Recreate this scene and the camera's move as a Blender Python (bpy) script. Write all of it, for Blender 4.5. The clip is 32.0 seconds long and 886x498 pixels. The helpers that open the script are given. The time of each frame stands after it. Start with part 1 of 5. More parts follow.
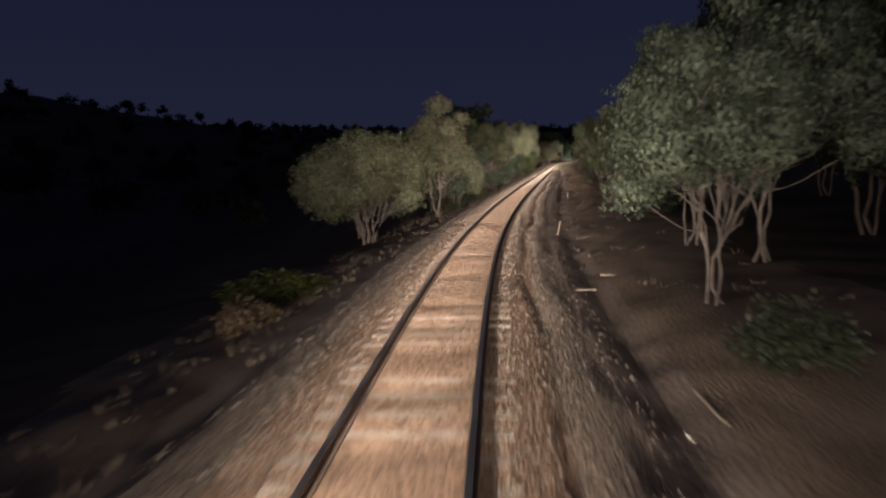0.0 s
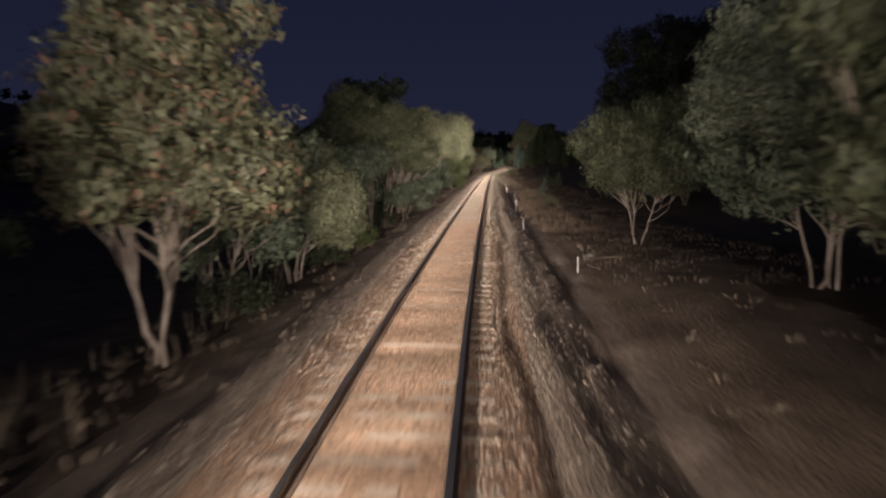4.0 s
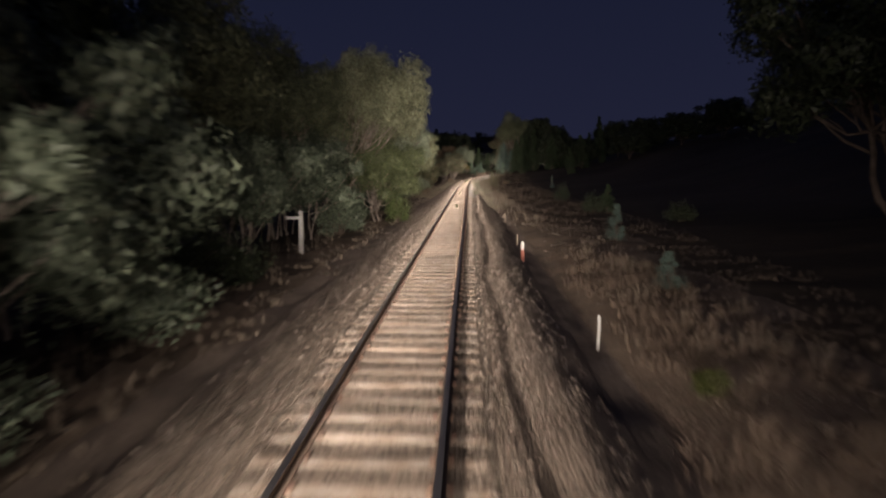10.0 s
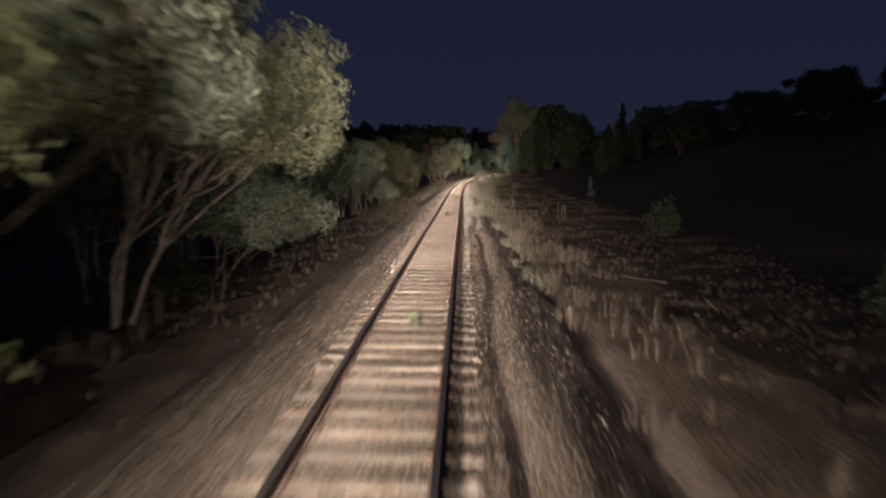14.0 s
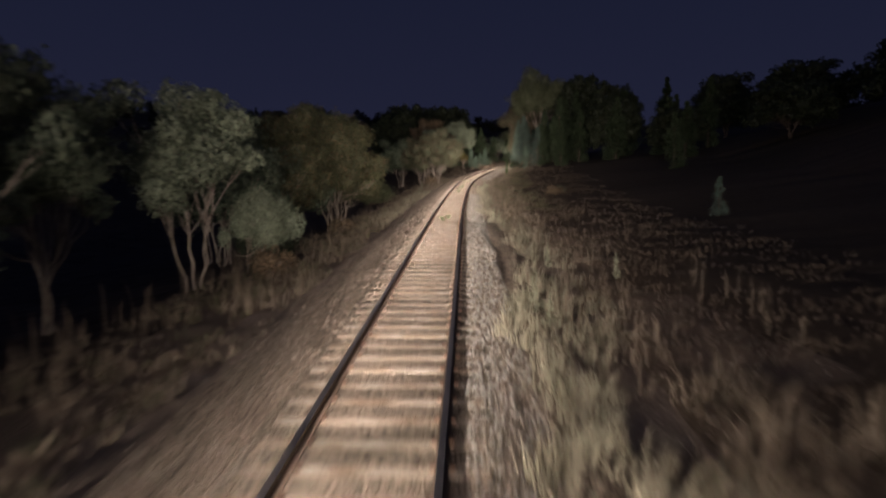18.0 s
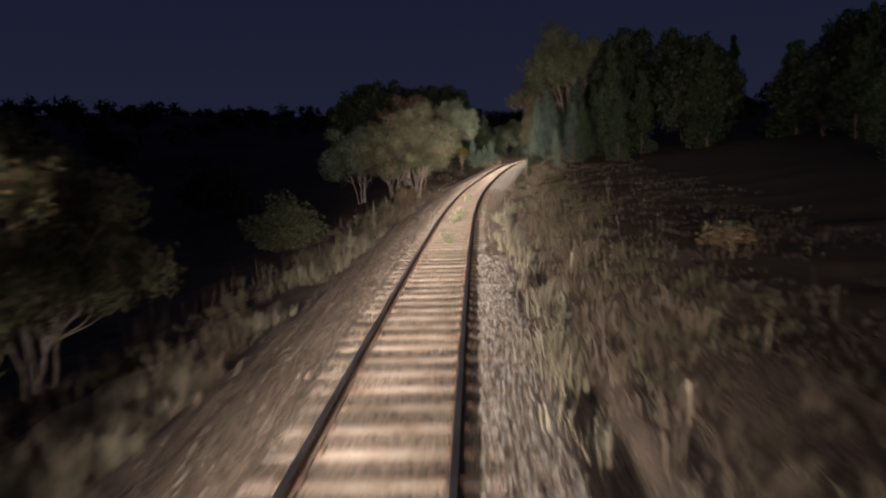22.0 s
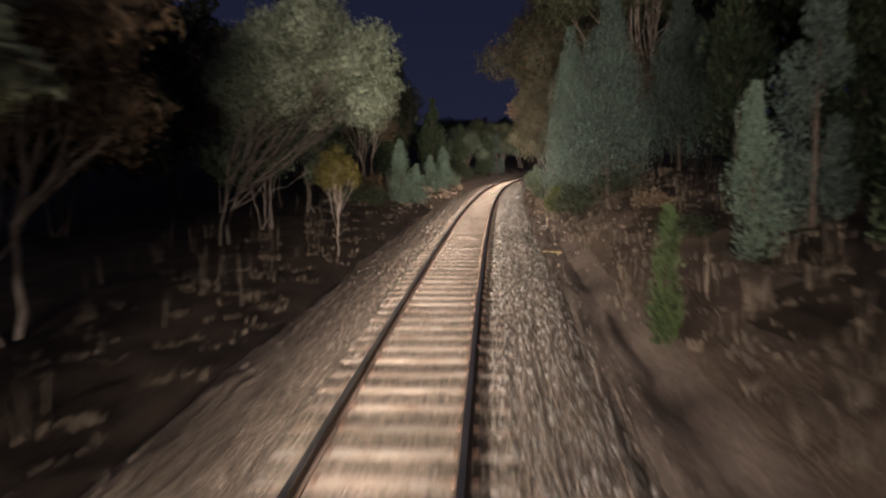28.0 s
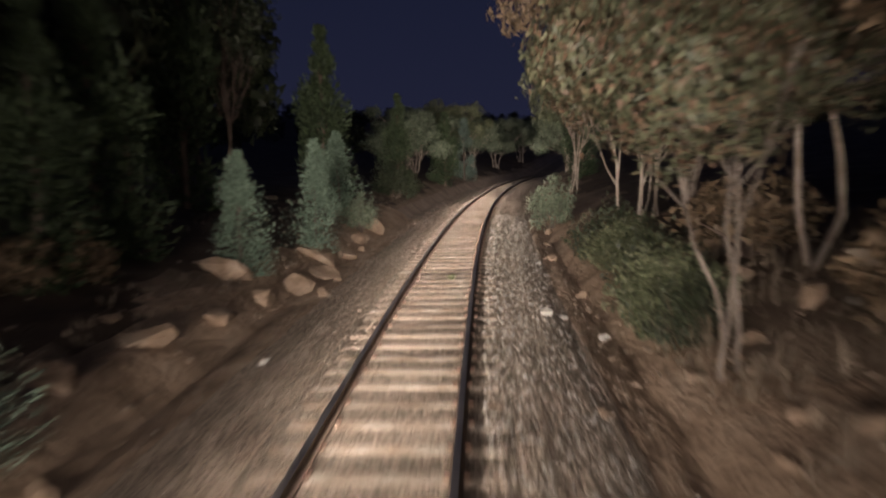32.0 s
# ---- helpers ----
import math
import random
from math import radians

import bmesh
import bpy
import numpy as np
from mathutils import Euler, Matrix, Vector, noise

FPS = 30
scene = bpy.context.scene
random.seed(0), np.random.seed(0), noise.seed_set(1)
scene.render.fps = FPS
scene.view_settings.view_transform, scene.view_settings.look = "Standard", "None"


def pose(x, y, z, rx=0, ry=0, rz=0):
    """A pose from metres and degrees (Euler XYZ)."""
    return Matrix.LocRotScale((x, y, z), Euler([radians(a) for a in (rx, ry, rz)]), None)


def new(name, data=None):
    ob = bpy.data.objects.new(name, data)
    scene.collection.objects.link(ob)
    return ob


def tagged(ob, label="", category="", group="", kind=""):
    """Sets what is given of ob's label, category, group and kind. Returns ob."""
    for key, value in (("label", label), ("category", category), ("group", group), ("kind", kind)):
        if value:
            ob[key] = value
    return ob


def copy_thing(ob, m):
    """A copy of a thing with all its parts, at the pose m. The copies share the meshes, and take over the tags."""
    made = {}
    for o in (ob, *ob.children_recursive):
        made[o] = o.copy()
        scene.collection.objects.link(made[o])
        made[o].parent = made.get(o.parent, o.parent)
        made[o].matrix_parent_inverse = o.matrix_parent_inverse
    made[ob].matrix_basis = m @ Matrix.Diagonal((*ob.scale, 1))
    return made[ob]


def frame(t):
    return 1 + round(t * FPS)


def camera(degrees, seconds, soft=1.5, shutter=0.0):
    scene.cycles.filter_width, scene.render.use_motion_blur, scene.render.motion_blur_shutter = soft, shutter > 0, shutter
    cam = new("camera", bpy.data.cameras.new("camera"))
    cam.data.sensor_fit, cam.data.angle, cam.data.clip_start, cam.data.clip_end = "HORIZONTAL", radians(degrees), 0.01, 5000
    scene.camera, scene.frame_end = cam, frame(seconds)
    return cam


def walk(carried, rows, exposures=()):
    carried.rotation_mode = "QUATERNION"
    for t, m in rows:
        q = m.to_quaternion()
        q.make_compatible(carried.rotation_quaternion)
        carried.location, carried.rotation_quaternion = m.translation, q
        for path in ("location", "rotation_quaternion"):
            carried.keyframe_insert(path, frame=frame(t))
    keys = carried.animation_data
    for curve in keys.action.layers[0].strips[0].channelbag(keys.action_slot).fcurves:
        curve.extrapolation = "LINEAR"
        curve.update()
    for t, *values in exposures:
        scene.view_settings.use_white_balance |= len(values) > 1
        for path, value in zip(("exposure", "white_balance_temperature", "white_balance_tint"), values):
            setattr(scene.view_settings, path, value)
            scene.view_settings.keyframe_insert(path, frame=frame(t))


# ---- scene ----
cam = camera(62.41, 32.0, soft=2.2, shutter=0.8)
# seconds, place of the eye, heading, tilt and roll in degrees
ROWS = [
    (0.0, 0.993, 0.000, 2.839, 3.56, -6.92, -1.51), (0.5, 1.015, 5.091, 2.821, 2.62, -7.04, -1.45), (1.0, 1.079, 10.149, 2.803, 1.71, -7.33, -1.41),
    (1.5, 1.193, 15.174, 2.788, 0.86, -7.46, -1.52), (2.0, 1.365, 20.165, 2.777, 0.02, -7.41, -1.50), (2.5, 1.598, 25.122, 2.771, -0.71, -7.24, -1.14),
    (3.0, 1.891, 30.045, 2.769, -1.35, -6.89, -0.42), (3.5, 2.239, 34.936, 2.771, -1.73, -6.60, 0.03), (4.0, 2.628, 39.796, 2.778, -2.26, -6.56, -0.00),
    (4.5, 3.052, 44.681, 2.785, -2.84, -6.63, -0.25), (5.0, 3.511, 49.650, 2.793, -3.38, -6.70, -0.53), (5.5, 3.999, 54.702, 2.800, -3.75, -6.70, -0.73),
    (6.0, 4.512, 59.839, 2.807, -3.83, -6.51, -0.72), (6.5, 5.045, 65.060, 2.814, -3.91, -6.44, -0.62), (7.0, 5.594, 70.365, 2.820, -3.85, -6.48, -0.58),
    (7.5, 6.156, 75.754, 2.824, -3.88, -6.39, -0.55), (8.0, 6.728, 81.229, 2.825, -3.99, -6.37, -0.27), (8.5, 7.305, 86.745, 2.822, -4.07, -6.36, -0.03),
    (9.0, 7.878, 92.261, 2.816, -4.10, -6.38, 0.13), (9.5, 8.451, 97.775, 2.807, -4.17, -6.35, 0.26), (10.0, 9.024, 103.288, 2.796, -4.18, -6.20, 0.24),
    (10.5, 9.601, 108.798, 2.790, -4.18, -6.20, 0.19), (11.0, 10.185, 114.305, 2.787, -4.12, -6.20, 0.13), (11.5, 10.778, 119.811, 2.790, -4.22, -6.26, 0.41),
    (12.0, 11.375, 125.316, 2.796, -4.33, -6.17, 0.32), (12.5, 11.972, 130.799, 2.806, -4.41, -6.18, 0.20), (13.0, 12.567, 136.240, 2.816, -4.45, -6.19, 0.17),
    (13.5, 13.159, 141.640, 2.822, -4.47, -6.26, 0.30), (14.0, 13.745, 146.999, 2.826, -4.59, -6.34, 0.43), (14.5, 14.323, 152.316, 2.827, -4.47, -6.52, 0.51),
    (15.0, 14.894, 157.592, 2.825, -4.36, -6.69, 0.35), (15.5, 15.457, 162.827, 2.822, -4.32, -6.85, 0.21), (16.0, 16.015, 168.019, 2.821, -4.38, -6.99, 0.20),
    (16.5, 16.572, 173.182, 2.820, -4.47, -7.04, 0.28), (17.0, 17.130, 178.330, 2.820, -4.46, -6.89, 0.25), (17.5, 17.689, 183.463, 2.822, -4.39, -6.94, 0.15),
    (18.0, 18.248, 188.581, 2.824, -4.34, -6.93, 0.03), (18.5, 18.804, 193.685, 2.827, -4.30, -6.84, 0.03), (19.0, 19.355, 198.775, 2.831, -4.31, -6.83, -0.04),
    (19.5, 19.902, 203.850, 2.834, -4.26, -6.86, -0.34), (20.0, 20.445, 208.909, 2.838, -4.22, -6.96, -0.57), (20.5, 20.989, 213.972, 2.842, -4.17, -6.91, -0.83),
    (21.0, 21.539, 219.054, 2.846, -4.05, -7.06, -1.13), (21.5, 22.097, 224.156, 2.854, -4.03, -7.16, -1.61), (22.0, 22.669, 229.276, 2.865, -4.10, -7.18, -1.89),
    (22.5, 23.260, 234.415, 2.882, -4.25, -7.26, -1.79), (23.0, 23.870, 239.574, 2.903, -4.49, -7.27, -1.83), (23.5, 24.496, 244.752, 2.930, -4.72, -7.15, -1.88),
    (24.0, 25.140, 249.949, 2.961, -5.05, -7.10, -1.73), (24.5, 25.803, 255.148, 2.999, -5.33, -6.97, -1.35), (25.0, 26.493, 260.334, 3.045, -5.58, -6.93, -1.71),
    (25.5, 27.221, 265.504, 3.098, -5.79, -6.85, -2.05), (26.0, 27.999, 270.657, 3.158, -6.20, -6.76, -1.75), (26.5, 28.831, 275.792, 3.225, -6.64, -6.68, -1.28),
    (27.0, 29.716, 280.910, 3.299, -7.05, -6.57, -0.86), (27.5, 30.651, 286.013, 3.375, -7.39, -6.45, -0.60), (28.0, 31.627, 291.101, 3.454, -7.77, -6.32, -0.52),
    (28.5, 32.636, 296.175, 3.536, -8.20, -6.24, -0.55), (29.0, 33.670, 301.237, 3.620, -8.61, -6.35, -0.58), (29.5, 34.722, 306.288, 3.707, -8.95, -6.19, -0.67),
    (30.0, 35.788, 311.328, 3.794, -9.20, -6.18, -0.77), (30.5, 36.866, 316.356, 3.876, -9.42, -6.22, -0.64), (31.0, 37.957, 321.372, 3.954, -9.69, -6.39, -0.64),
    (31.5, 39.065, 326.374, 4.026, -9.96, -6.46, -0.74), (32.0, 40.195, 331.362, 4.094, -10.23, -6.60, -1.02),
]
walk(cam, [(t, pose(x, y, z, 0, 0, yaw) @ pose(0, 0, 0, 90 + tilt) @ pose(0, 0, 0, 0, 0, roll))
           for t, x, y, z, yaw, tilt, roll in ROWS])

# ---- the line: curvature (1/km) every 12 m and grade (%) every 30 m, from chainage -20 m ----
KAPPA = [0.14, -0.68, -1.5, -2.36, -2.63, -1.41, -0.78, -0.31, -0.06, 0.08, -0.01, -0.32, -0.1, -0.07, 0.12, 0.11, -0.12, -0.07,
         0.14, 0.05, -0.19, -0.69, -0.46, -0.82, -1.99, -2.1, -1.44, -0.72, -0.47, -0.86, -1.08, -1.29, -1.73, -1.85, -1.25, -1.4]
GRADE = [-0.37, -0.36, 0.16, 0.12, -0.22, 0.21, -0.06, 0.06, 0.08, 0.61, 1.42, 1.72, 1.19, 0.78, 0.42, 0.3, 0.28]
S_TAB = np.arange(-260.0, 1100.0, 1.0)
_k = np.interp(S_TAB, -20 + 12.0 * np.arange(len(KAPPA)), KAPPA) / 1000
_k[S_TAB < -20] = 0
_k[S_TAB > 520] = -0.0005
TH = np.cumsum(_k)
TH -= np.interp(0, S_TAB, TH)
PX, PY = np.cumsum(-np.sin(TH)), np.cumsum(np.cos(TH))
_g = np.interp(S_TAB, -20 + 30.0 * np.arange(len(GRADE)), GRADE) / 100
_g[(S_TAB < -20) | (S_TAB > 470)] = 0
PZ = np.cumsum(_g)
PX, PY, PZ = (a - np.interp(0, S_TAB, a) for a in (PX, PY, PZ))


def along(s, d):
    """World x, y and rail height at chainage s, d metres right of the track's centre line."""
    th = np.interp(s, S_TAB, TH)
    return np.interp(s, S_TAB, PX) + np.cos(th) * d, np.interp(s, S_TAB, PY) + np.sin(th) * d, np.interp(s, S_TAB, PZ)


def heading(s):
    return math.degrees(float(np.interp(s, S_TAB, TH)))


# ground heights over the rail's top, by chainage and by distance from the line
LEFT_D = [3.4, 4, 6, 9, 15, 30, 60, 120, 250, 500]
LEFT = {0: [-.8, -.9, -1.4, -2.3, -3.4, -5, -6, -1, 14, 20], 60: [-.8, -.95, -1.45, -2.3, -3.3, -4.6, -5.4, 0, 16, 22], 95: [-.78, -.9, -1.4, -1.8, -2.6, -3.5, -4.4, 1, 18, 24],
        132: [-.6, -.5, -.4, -.8, -1.8, -3, -4, 2, 22, 28], 152: [-.65, -.6, -.65, -1, -2, -3.3, -4.4, 3, 26, 31],
        200: [-.75, -.8, -1, -1.5, -2.5, -4, -5, 4, 30, 36], 260: [-.75, -.85, -1.5, -2.5, -4, -6, -4, 9, 38, 46],
        300: [-.7, -.7, -.8, -1.2, -2, -4, -3, 10, 38, 46], 325: [-.6, -.4, 0, .2, .1, -1, -1, 9, 34, 42],
        360: [-.35, .1, .8, 1.2, 1.5, 2, 4, 10, 24, 30], 430: [-.2, .4, 1.2, 2, 3, 4, 7, 14, 26, 34]}
RIGHT_D = [3.4, 4, 6, 9, 15, 30, 50, 100, 250, 500]
RIGHT = {0: [-.65, -.6, -.45, -.45, -.6, -.6, 0, 5, 14, 20], 64: [-.65, -.6, -.4, -.45, -.8, -.6, 1, 6, 16, 22], 90: [-.7, -.7, -.7, -.9, -1.4, -1, 1, 7, 18, 24], 108: [-.9, -.95, -.9, -1.0, -1.4, -.5, 2.4, 12, 25, 31],
         119: [-.95, -1.0, -.7, -.9, -1.2, -.2, 3.6, 16, 30, 36], 135: [-.95, -1.0, -.6, -.8, -1, .1, 4.4, 18, 32, 38], 152: [-.75, -.65, -.5, -.6, -.8, .3, 5.4, 19, 33, 38],
         200: [-.65, -.6, -.6, -.6, -.5, 1.2, 7, 21, 36, 40], 235: [-.52, -.45, -.35, -.35, -.4, 1.6, 8, 22, 36, 40],
         260: [-.48, -.35, -.15, 0, .2, 2.3, 9, 23, 36, 40], 300: [-.45, -.25, .35, 1, 1.6, 3.5, 9, 20, 32, 38],
         330: [-.5, -.2, .6, 1.4, 2, 4, 7, 16, 28, 34], 430: [-.4, 0, 1, 2, 3, 5, 8, 16, 28, 34]}


def _side(table, dist, s, d):
    ks = sorted(table)
    cols = np.array([table[k] for k in ks])
    vals = np.stack([np.interp(s, ks, cols[:, j]) for j in range(len(dist))], -1)
    j = np.clip(np.searchsorted(dist, d) - 1, 0, len(dist) - 2)
    a, b = np.asarray(dist)[j], np.asarray(dist)[j + 1]
    w = np.clip((d - a) / (b - a), 0, 1)
    return np.take_along_axis(vals, j[..., None], -1)[..., 0] * (1 - w) + np.take_along_axis(vals, j[..., None] + 1, -1)[..., 0] * w


NOISE = np.random.default_rng(77).uniform(-1, 1, (256, 256))


def ripple(x, y):
    """Smooth lattice noise in two octaves."""
    total = 0
    for k, amp in ((1, 1.0), (2.7, .5)):
        u, v = x * k + 31.4, y * k + 17.9
        iu, iv = np.floor(u).astype(int), np.floor(v).astype(int)
        fu, fv = u - iu, v - iv
        fu, fv = fu * fu * (3 - 2 * fu), fv * fv * (3 - 2 * fv)
        at = lambda p, q: NOISE[(iu + p) % 256, (iv + q) % 256]
        total = total + amp * ((at(0, 0) * (1 - fu) + at(1, 0) * fu) * (1 - fv) + (at(0, 1) * (1 - fu) + at(1, 1) * fu) * fv)
    return total


def ground_rel(s, d):
    """Ground height over the rail's top at chainage s and offset d."""
    s, d = np.broadcast_arrays(np.asarray(s, float), np.asarray(d, float))
    a = np.abs(d)
    bed = np.interp(s, [74, 79], [-.167, -.176])
    prof = np.where(a < 1.35, bed, np.interp(a, [1.35, 2.0, 2.35, 2.8, 3.4], [-.19, -.24, -.31, -.44, -.72]))
    far = np.where(d < 0, _side(LEFT, LEFT_D, s, a), _side(RIGHT, RIGHT_D, s, a))
    h = np.where(a < 3.4, prof + np.clip((a - 2.6) / .8, 0, 1) * (far + .72), far)
    bump = np.interp(a, [1.2, 1.9, 2.6, 3.4, 5, 8, 20, 60, 200], [.004, .025, .05, .08, .09, .07, .06, .3, 3])
    scale = np.interp(a, [0, 6, 20, 100], [1.4, .9, .35, .08])
    h = h + bump * ripple(s * scale, d * scale)
    wander = .12 * np.sin(s * .19) + .07 * np.sin(s * .53 + 1)
    at = np.interp(s, [0, 60, 100, 180, 215, 300], [1.75, 1.7, 1.8, 1.65, 2.05, 1.75]) + wander
    deep = np.interp(s, [-5, 10, 215, 240, 285, 300], [.7, 1, 1, .8, .3, .3]) * (1 + .45 * ripple(s * .21, 3.1 + 0 * s))
    u = d - at
    h = h - .12 * deep * np.exp(-(u / np.where(u < 0, .13, .2)) ** 2) + .05 * deep * np.exp(-((u - .55) / .2) ** 2)
    u = d + at + .35
    h = h - .13 * deep * np.interp(s, [60, 100], [.6, 1]) * np.exp(-(u / np.where(u > 0, .12, .26)) ** 2)
    rill = np.interp(a, [2.2, 3.0, 5, 7], [0, .06, .05, 0]) * np.interp(s, [30, 60, 200, 230], [.6, 1, 1, .5]) * ripple(s * .22, d * 2.3)
    lumps = np.interp(d, [2.1, 2.6, 4.2, 5.5], [0, .07, .07, 0]) * np.interp(s, [10, 25, 100, 115, 150, 165], [.6, 1, 1, .6, .6, .2]) * ripple(s * .62, d * .9 + s * .2)
    gully = np.interp(s, [222, 232, 268, 280], [0, 1, 1, 0]) * (1 + .35 * ripple(s * .35, 9.7 + 0 * s))
    h = h - .26 * gully * np.exp(-((d - 2.62 - .12 * np.sin(s * .31)) / .24) ** 2)
    h = h + np.interp(s, [312, 319, 331, 338], [0, 1, 1, 0]) * np.interp(d, [2.6, 4.2, 6, 9, 14], [0, .25, .5, .7, 0])
    h = h + rill + lumps
    return h + np.interp(s, [470, 900], [0, 30]) * np.clip(1 - a / 400, 0, 1) + np.interp(s, [-200, -60], [12, 0])


def on_ground(s, d, up=0.0):
    x, y, z = along(s, d)
    return float(x), float(y), float(z + ground_rel(s, d) + up)


# ---- night sky, headlamp ----
world = bpy.data.worlds.new("night_sky")
scene.world = world
world.use_nodes = True
wn, wl = world.node_tree.nodes, world.node_tree.links
geo = wn.new("ShaderNodeTexCoord")
sep = wn.new("ShaderNodeSeparateXYZ")
ramp = wn.new("ShaderNodeValToRGB")
ramp.color_ramp.elements[0].position, ramp.color_ramp.elements[0].color = 0.0, (.0145, .0158, .036, 1)
ramp.color_ramp.elements[1].position, ramp.color_ramp.elements[1].color = 0.42, (.0058, .0083, .0235, 1)
wl.new(geo.outputs["Generated"], sep.inputs[0])
wl.new(sep.outputs["Z"], ramp.inputs[0])
wl.new(ramp.outputs[0], wn["Background"].inputs[0])
wn["Background"].inputs[1].default_value = 1.0

# The one light of the place is the train's lamps: a low dipped one on the left, a higher, narrow one, and a dim wide one. They stand here at
# every few metres of their own way along the line, one after the other, always shining forward.
beams = []
for power, cone in ((630, 74), (2900, 42), (120, 150)):
    beam = bpy.data.lights.new("headlamp", "SPOT")
    beam.energy, beam.color = power, (1.0, .87, .785)
    beam.spot_size, beam.spot_blend, beam.shadow_soft_size = radians(cone), 1.0, .1
    beams.append(beam)
for beam, gap, d, up, aside, tip in ((beams[0], 2.0, -.7, 1.15, 12, 76), (beams[1], 6.0, .3, 3.2, .5, 93), (beams[2], 6.0, 0, 2.6, 0, 84)):
    for i in range(int(462 / gap)):
        s = -42 + gap * i
        x, y, z = along(s, d)
        lamp = new("headlamp", beam)
        lamp.matrix_world = pose(float(x), float(y), float(z) + up) @ pose(0, 0, 0, 0, 0, heading(s) - aside) @ pose(0, 0, 0, tip)


# ---- materials ----
def material(name, rough=.9, metal=0.0, spec=.3):
    m = bpy.data.materials.new(name)
    m.use_nodes = True
    n, l = m.node_tree.nodes, m.node_tree.links
    b = n["Principled BSDF"]
    b.inputs["Roughness"].default_value, b.inputs["Metallic"].default_value = rough, metal
    b.inputs["Specular IOR Level"].default_value = spec
    return m, n, l, b


def ramp_node(n, stops):
    r = n.new("ShaderNodeValToRGB")
    while len(r.color_ramp.elements) < len(stops):
        r.color_ramp.elements.new(.5)
    for e, (p, c) in zip(r.color_ramp.elements, stops):
        e.position, e.color = p, (*c, 1)
    return r


def surface(name, stops, scale, fine, bump=.5, rough=.92, voronoi=False, spec=.25, metal=0.0, detail_mix=.35, depth=.02):
    """Stained, grainy surface: colour by a broad noise, a fine one over it, and relief."""
    m, n, l, b = material(name, rough, metal, spec)
    tc = n.new("ShaderNodeTexCoord")
    broad = n.new("ShaderNodeTexNoise")
    broad.inputs["Scale"].default_value, broad.inputs["Detail"].default_value = scale, 5
    grain = n.new("ShaderNodeTexVoronoi" if voronoi else "ShaderNodeTexNoise")
    grain.inputs["Scale"].default_value = fine
    l.new(tc.outputs["Object"], broad.inputs["Vector"])
    l.new(tc.outputs["Object"], grain.inputs["Vector"])
    r = ramp_node(n, stops)
    l.new(broad.outputs[0], r.inputs[0])
    mix = n.new("ShaderNodeMix")
    mix.data_type, mix.blend_type = "RGBA", "OVERLAY"
    mix.inputs["Factor"].default_value = detail_mix
    l.new(r.outputs[0], mix.inputs["A"])
    if voronoi:
        hue = n.new("ShaderNodeSeparateColor")
        l.new(grain.outputs["Color"], hue.inputs[0])
        l.new(hue.outputs[0], mix.inputs["B"])
    else:
        l.new(grain.outputs[0], mix.inputs["B"])
    l.new(mix.outputs["Result"], b.inputs["Base Color"])
    bm = n.new("ShaderNodeBump")
    bm.inputs["Strength"].default_value, bm.inputs["Distance"].default_value = bump, depth
    if voronoi:
        bm.invert = True
    l.new(grain.outputs[0], bm.inputs["Height"])
    l.new(bm.outputs[0], b.inputs["Normal"])
    return m


def leafy(name, dark, light, rough=.55, spec=.35, extra=None, share=.25):
    """Leaves: each its own shade between two, and by the tree."""
    m, n, l, b = material(name, rough, 0, spec)
    g = n.new("ShaderNodeNewGeometry")
    r = ramp_node(n, [(0, dark), (.94 - share if extra else .75, light), (1.08 - share, extra) if extra else (1, tuple(c * 1.3 for c in light))])
    l.new(g.outputs["Random Per Island"], r.inputs[0])
    tc = n.new("ShaderNodeTexCoord")
    nz = n.new("ShaderNodeTexNoise")
    nz.inputs["Scale"].default_value = .8
    l.new(tc.outputs["Object"], nz.inputs["Vector"])
    mix = n.new("ShaderNodeMix")
    mix.data_type, mix.blend_type = "RGBA", "OVERLAY"
    mix.inputs["Factor"].default_value = .55
    l.new(r.outputs[0], mix.inputs["A"])
    l.new(nz.outputs[0], mix.inputs["B"])
    l.new(mix.outputs["Result"], b.inputs["Base Color"])
    return m


M_BALLAST = surface("ballast_bed", [(.25, (.235, .18, .138)), (.5, (.29, .225, .17)), (.75, (.335, .265, .205))], .9, 22, .95, voronoi=True, detail_mix=.6, depth=.05)
M_DUSTY = surface("dusty_red_ballast", [(.25, (.27, .168, .108)), (.5, (.325, .208, .137)), (.75, (.365, .242, .163))], 1.1, 22, .9, voronoi=True, detail_mix=.6, depth=.05)
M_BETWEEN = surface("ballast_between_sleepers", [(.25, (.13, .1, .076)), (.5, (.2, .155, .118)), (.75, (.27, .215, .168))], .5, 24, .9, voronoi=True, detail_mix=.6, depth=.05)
M_SOIL = surface("bare_soil", [(.3, (.18, .135, .102)), (.7, (.37, .285, .22))], .6, 9, .7, depth=.05)
M_LITTER = surface("dry_grass_soil", [(.3, (.15, .107, .075)), (.6, (.275, .203, .142)), (.8, (.37, .28, .2))], .5, 14, .9, depth=.06)
M_BANK = surface("ochre_cut_bank", [(.3, (.21, .145, .095)), (.55, (.36, .255, .175)), (.8, (.48, .37, .27))], .9, 7, 1.0, depth=.12)
# Leaf litter with the shade under the trees darkened into its colour.
M_FLOOR = surface("shaded_leaf_litter", [(.3, (.06, .042, .03)), (.6, (.115, .082, .058)), (.8, (.165, .122, .088))], .8, 18, .9, depth=.05)
# Pasture brown held dark, standing for ground the beam hardly reaches.
M_FIELD = surface("dimmed_pasture", [(.3, (.07, .05, .032)), (.7, (.15, .105, .066))], .05, 2, .2, depth=.05)
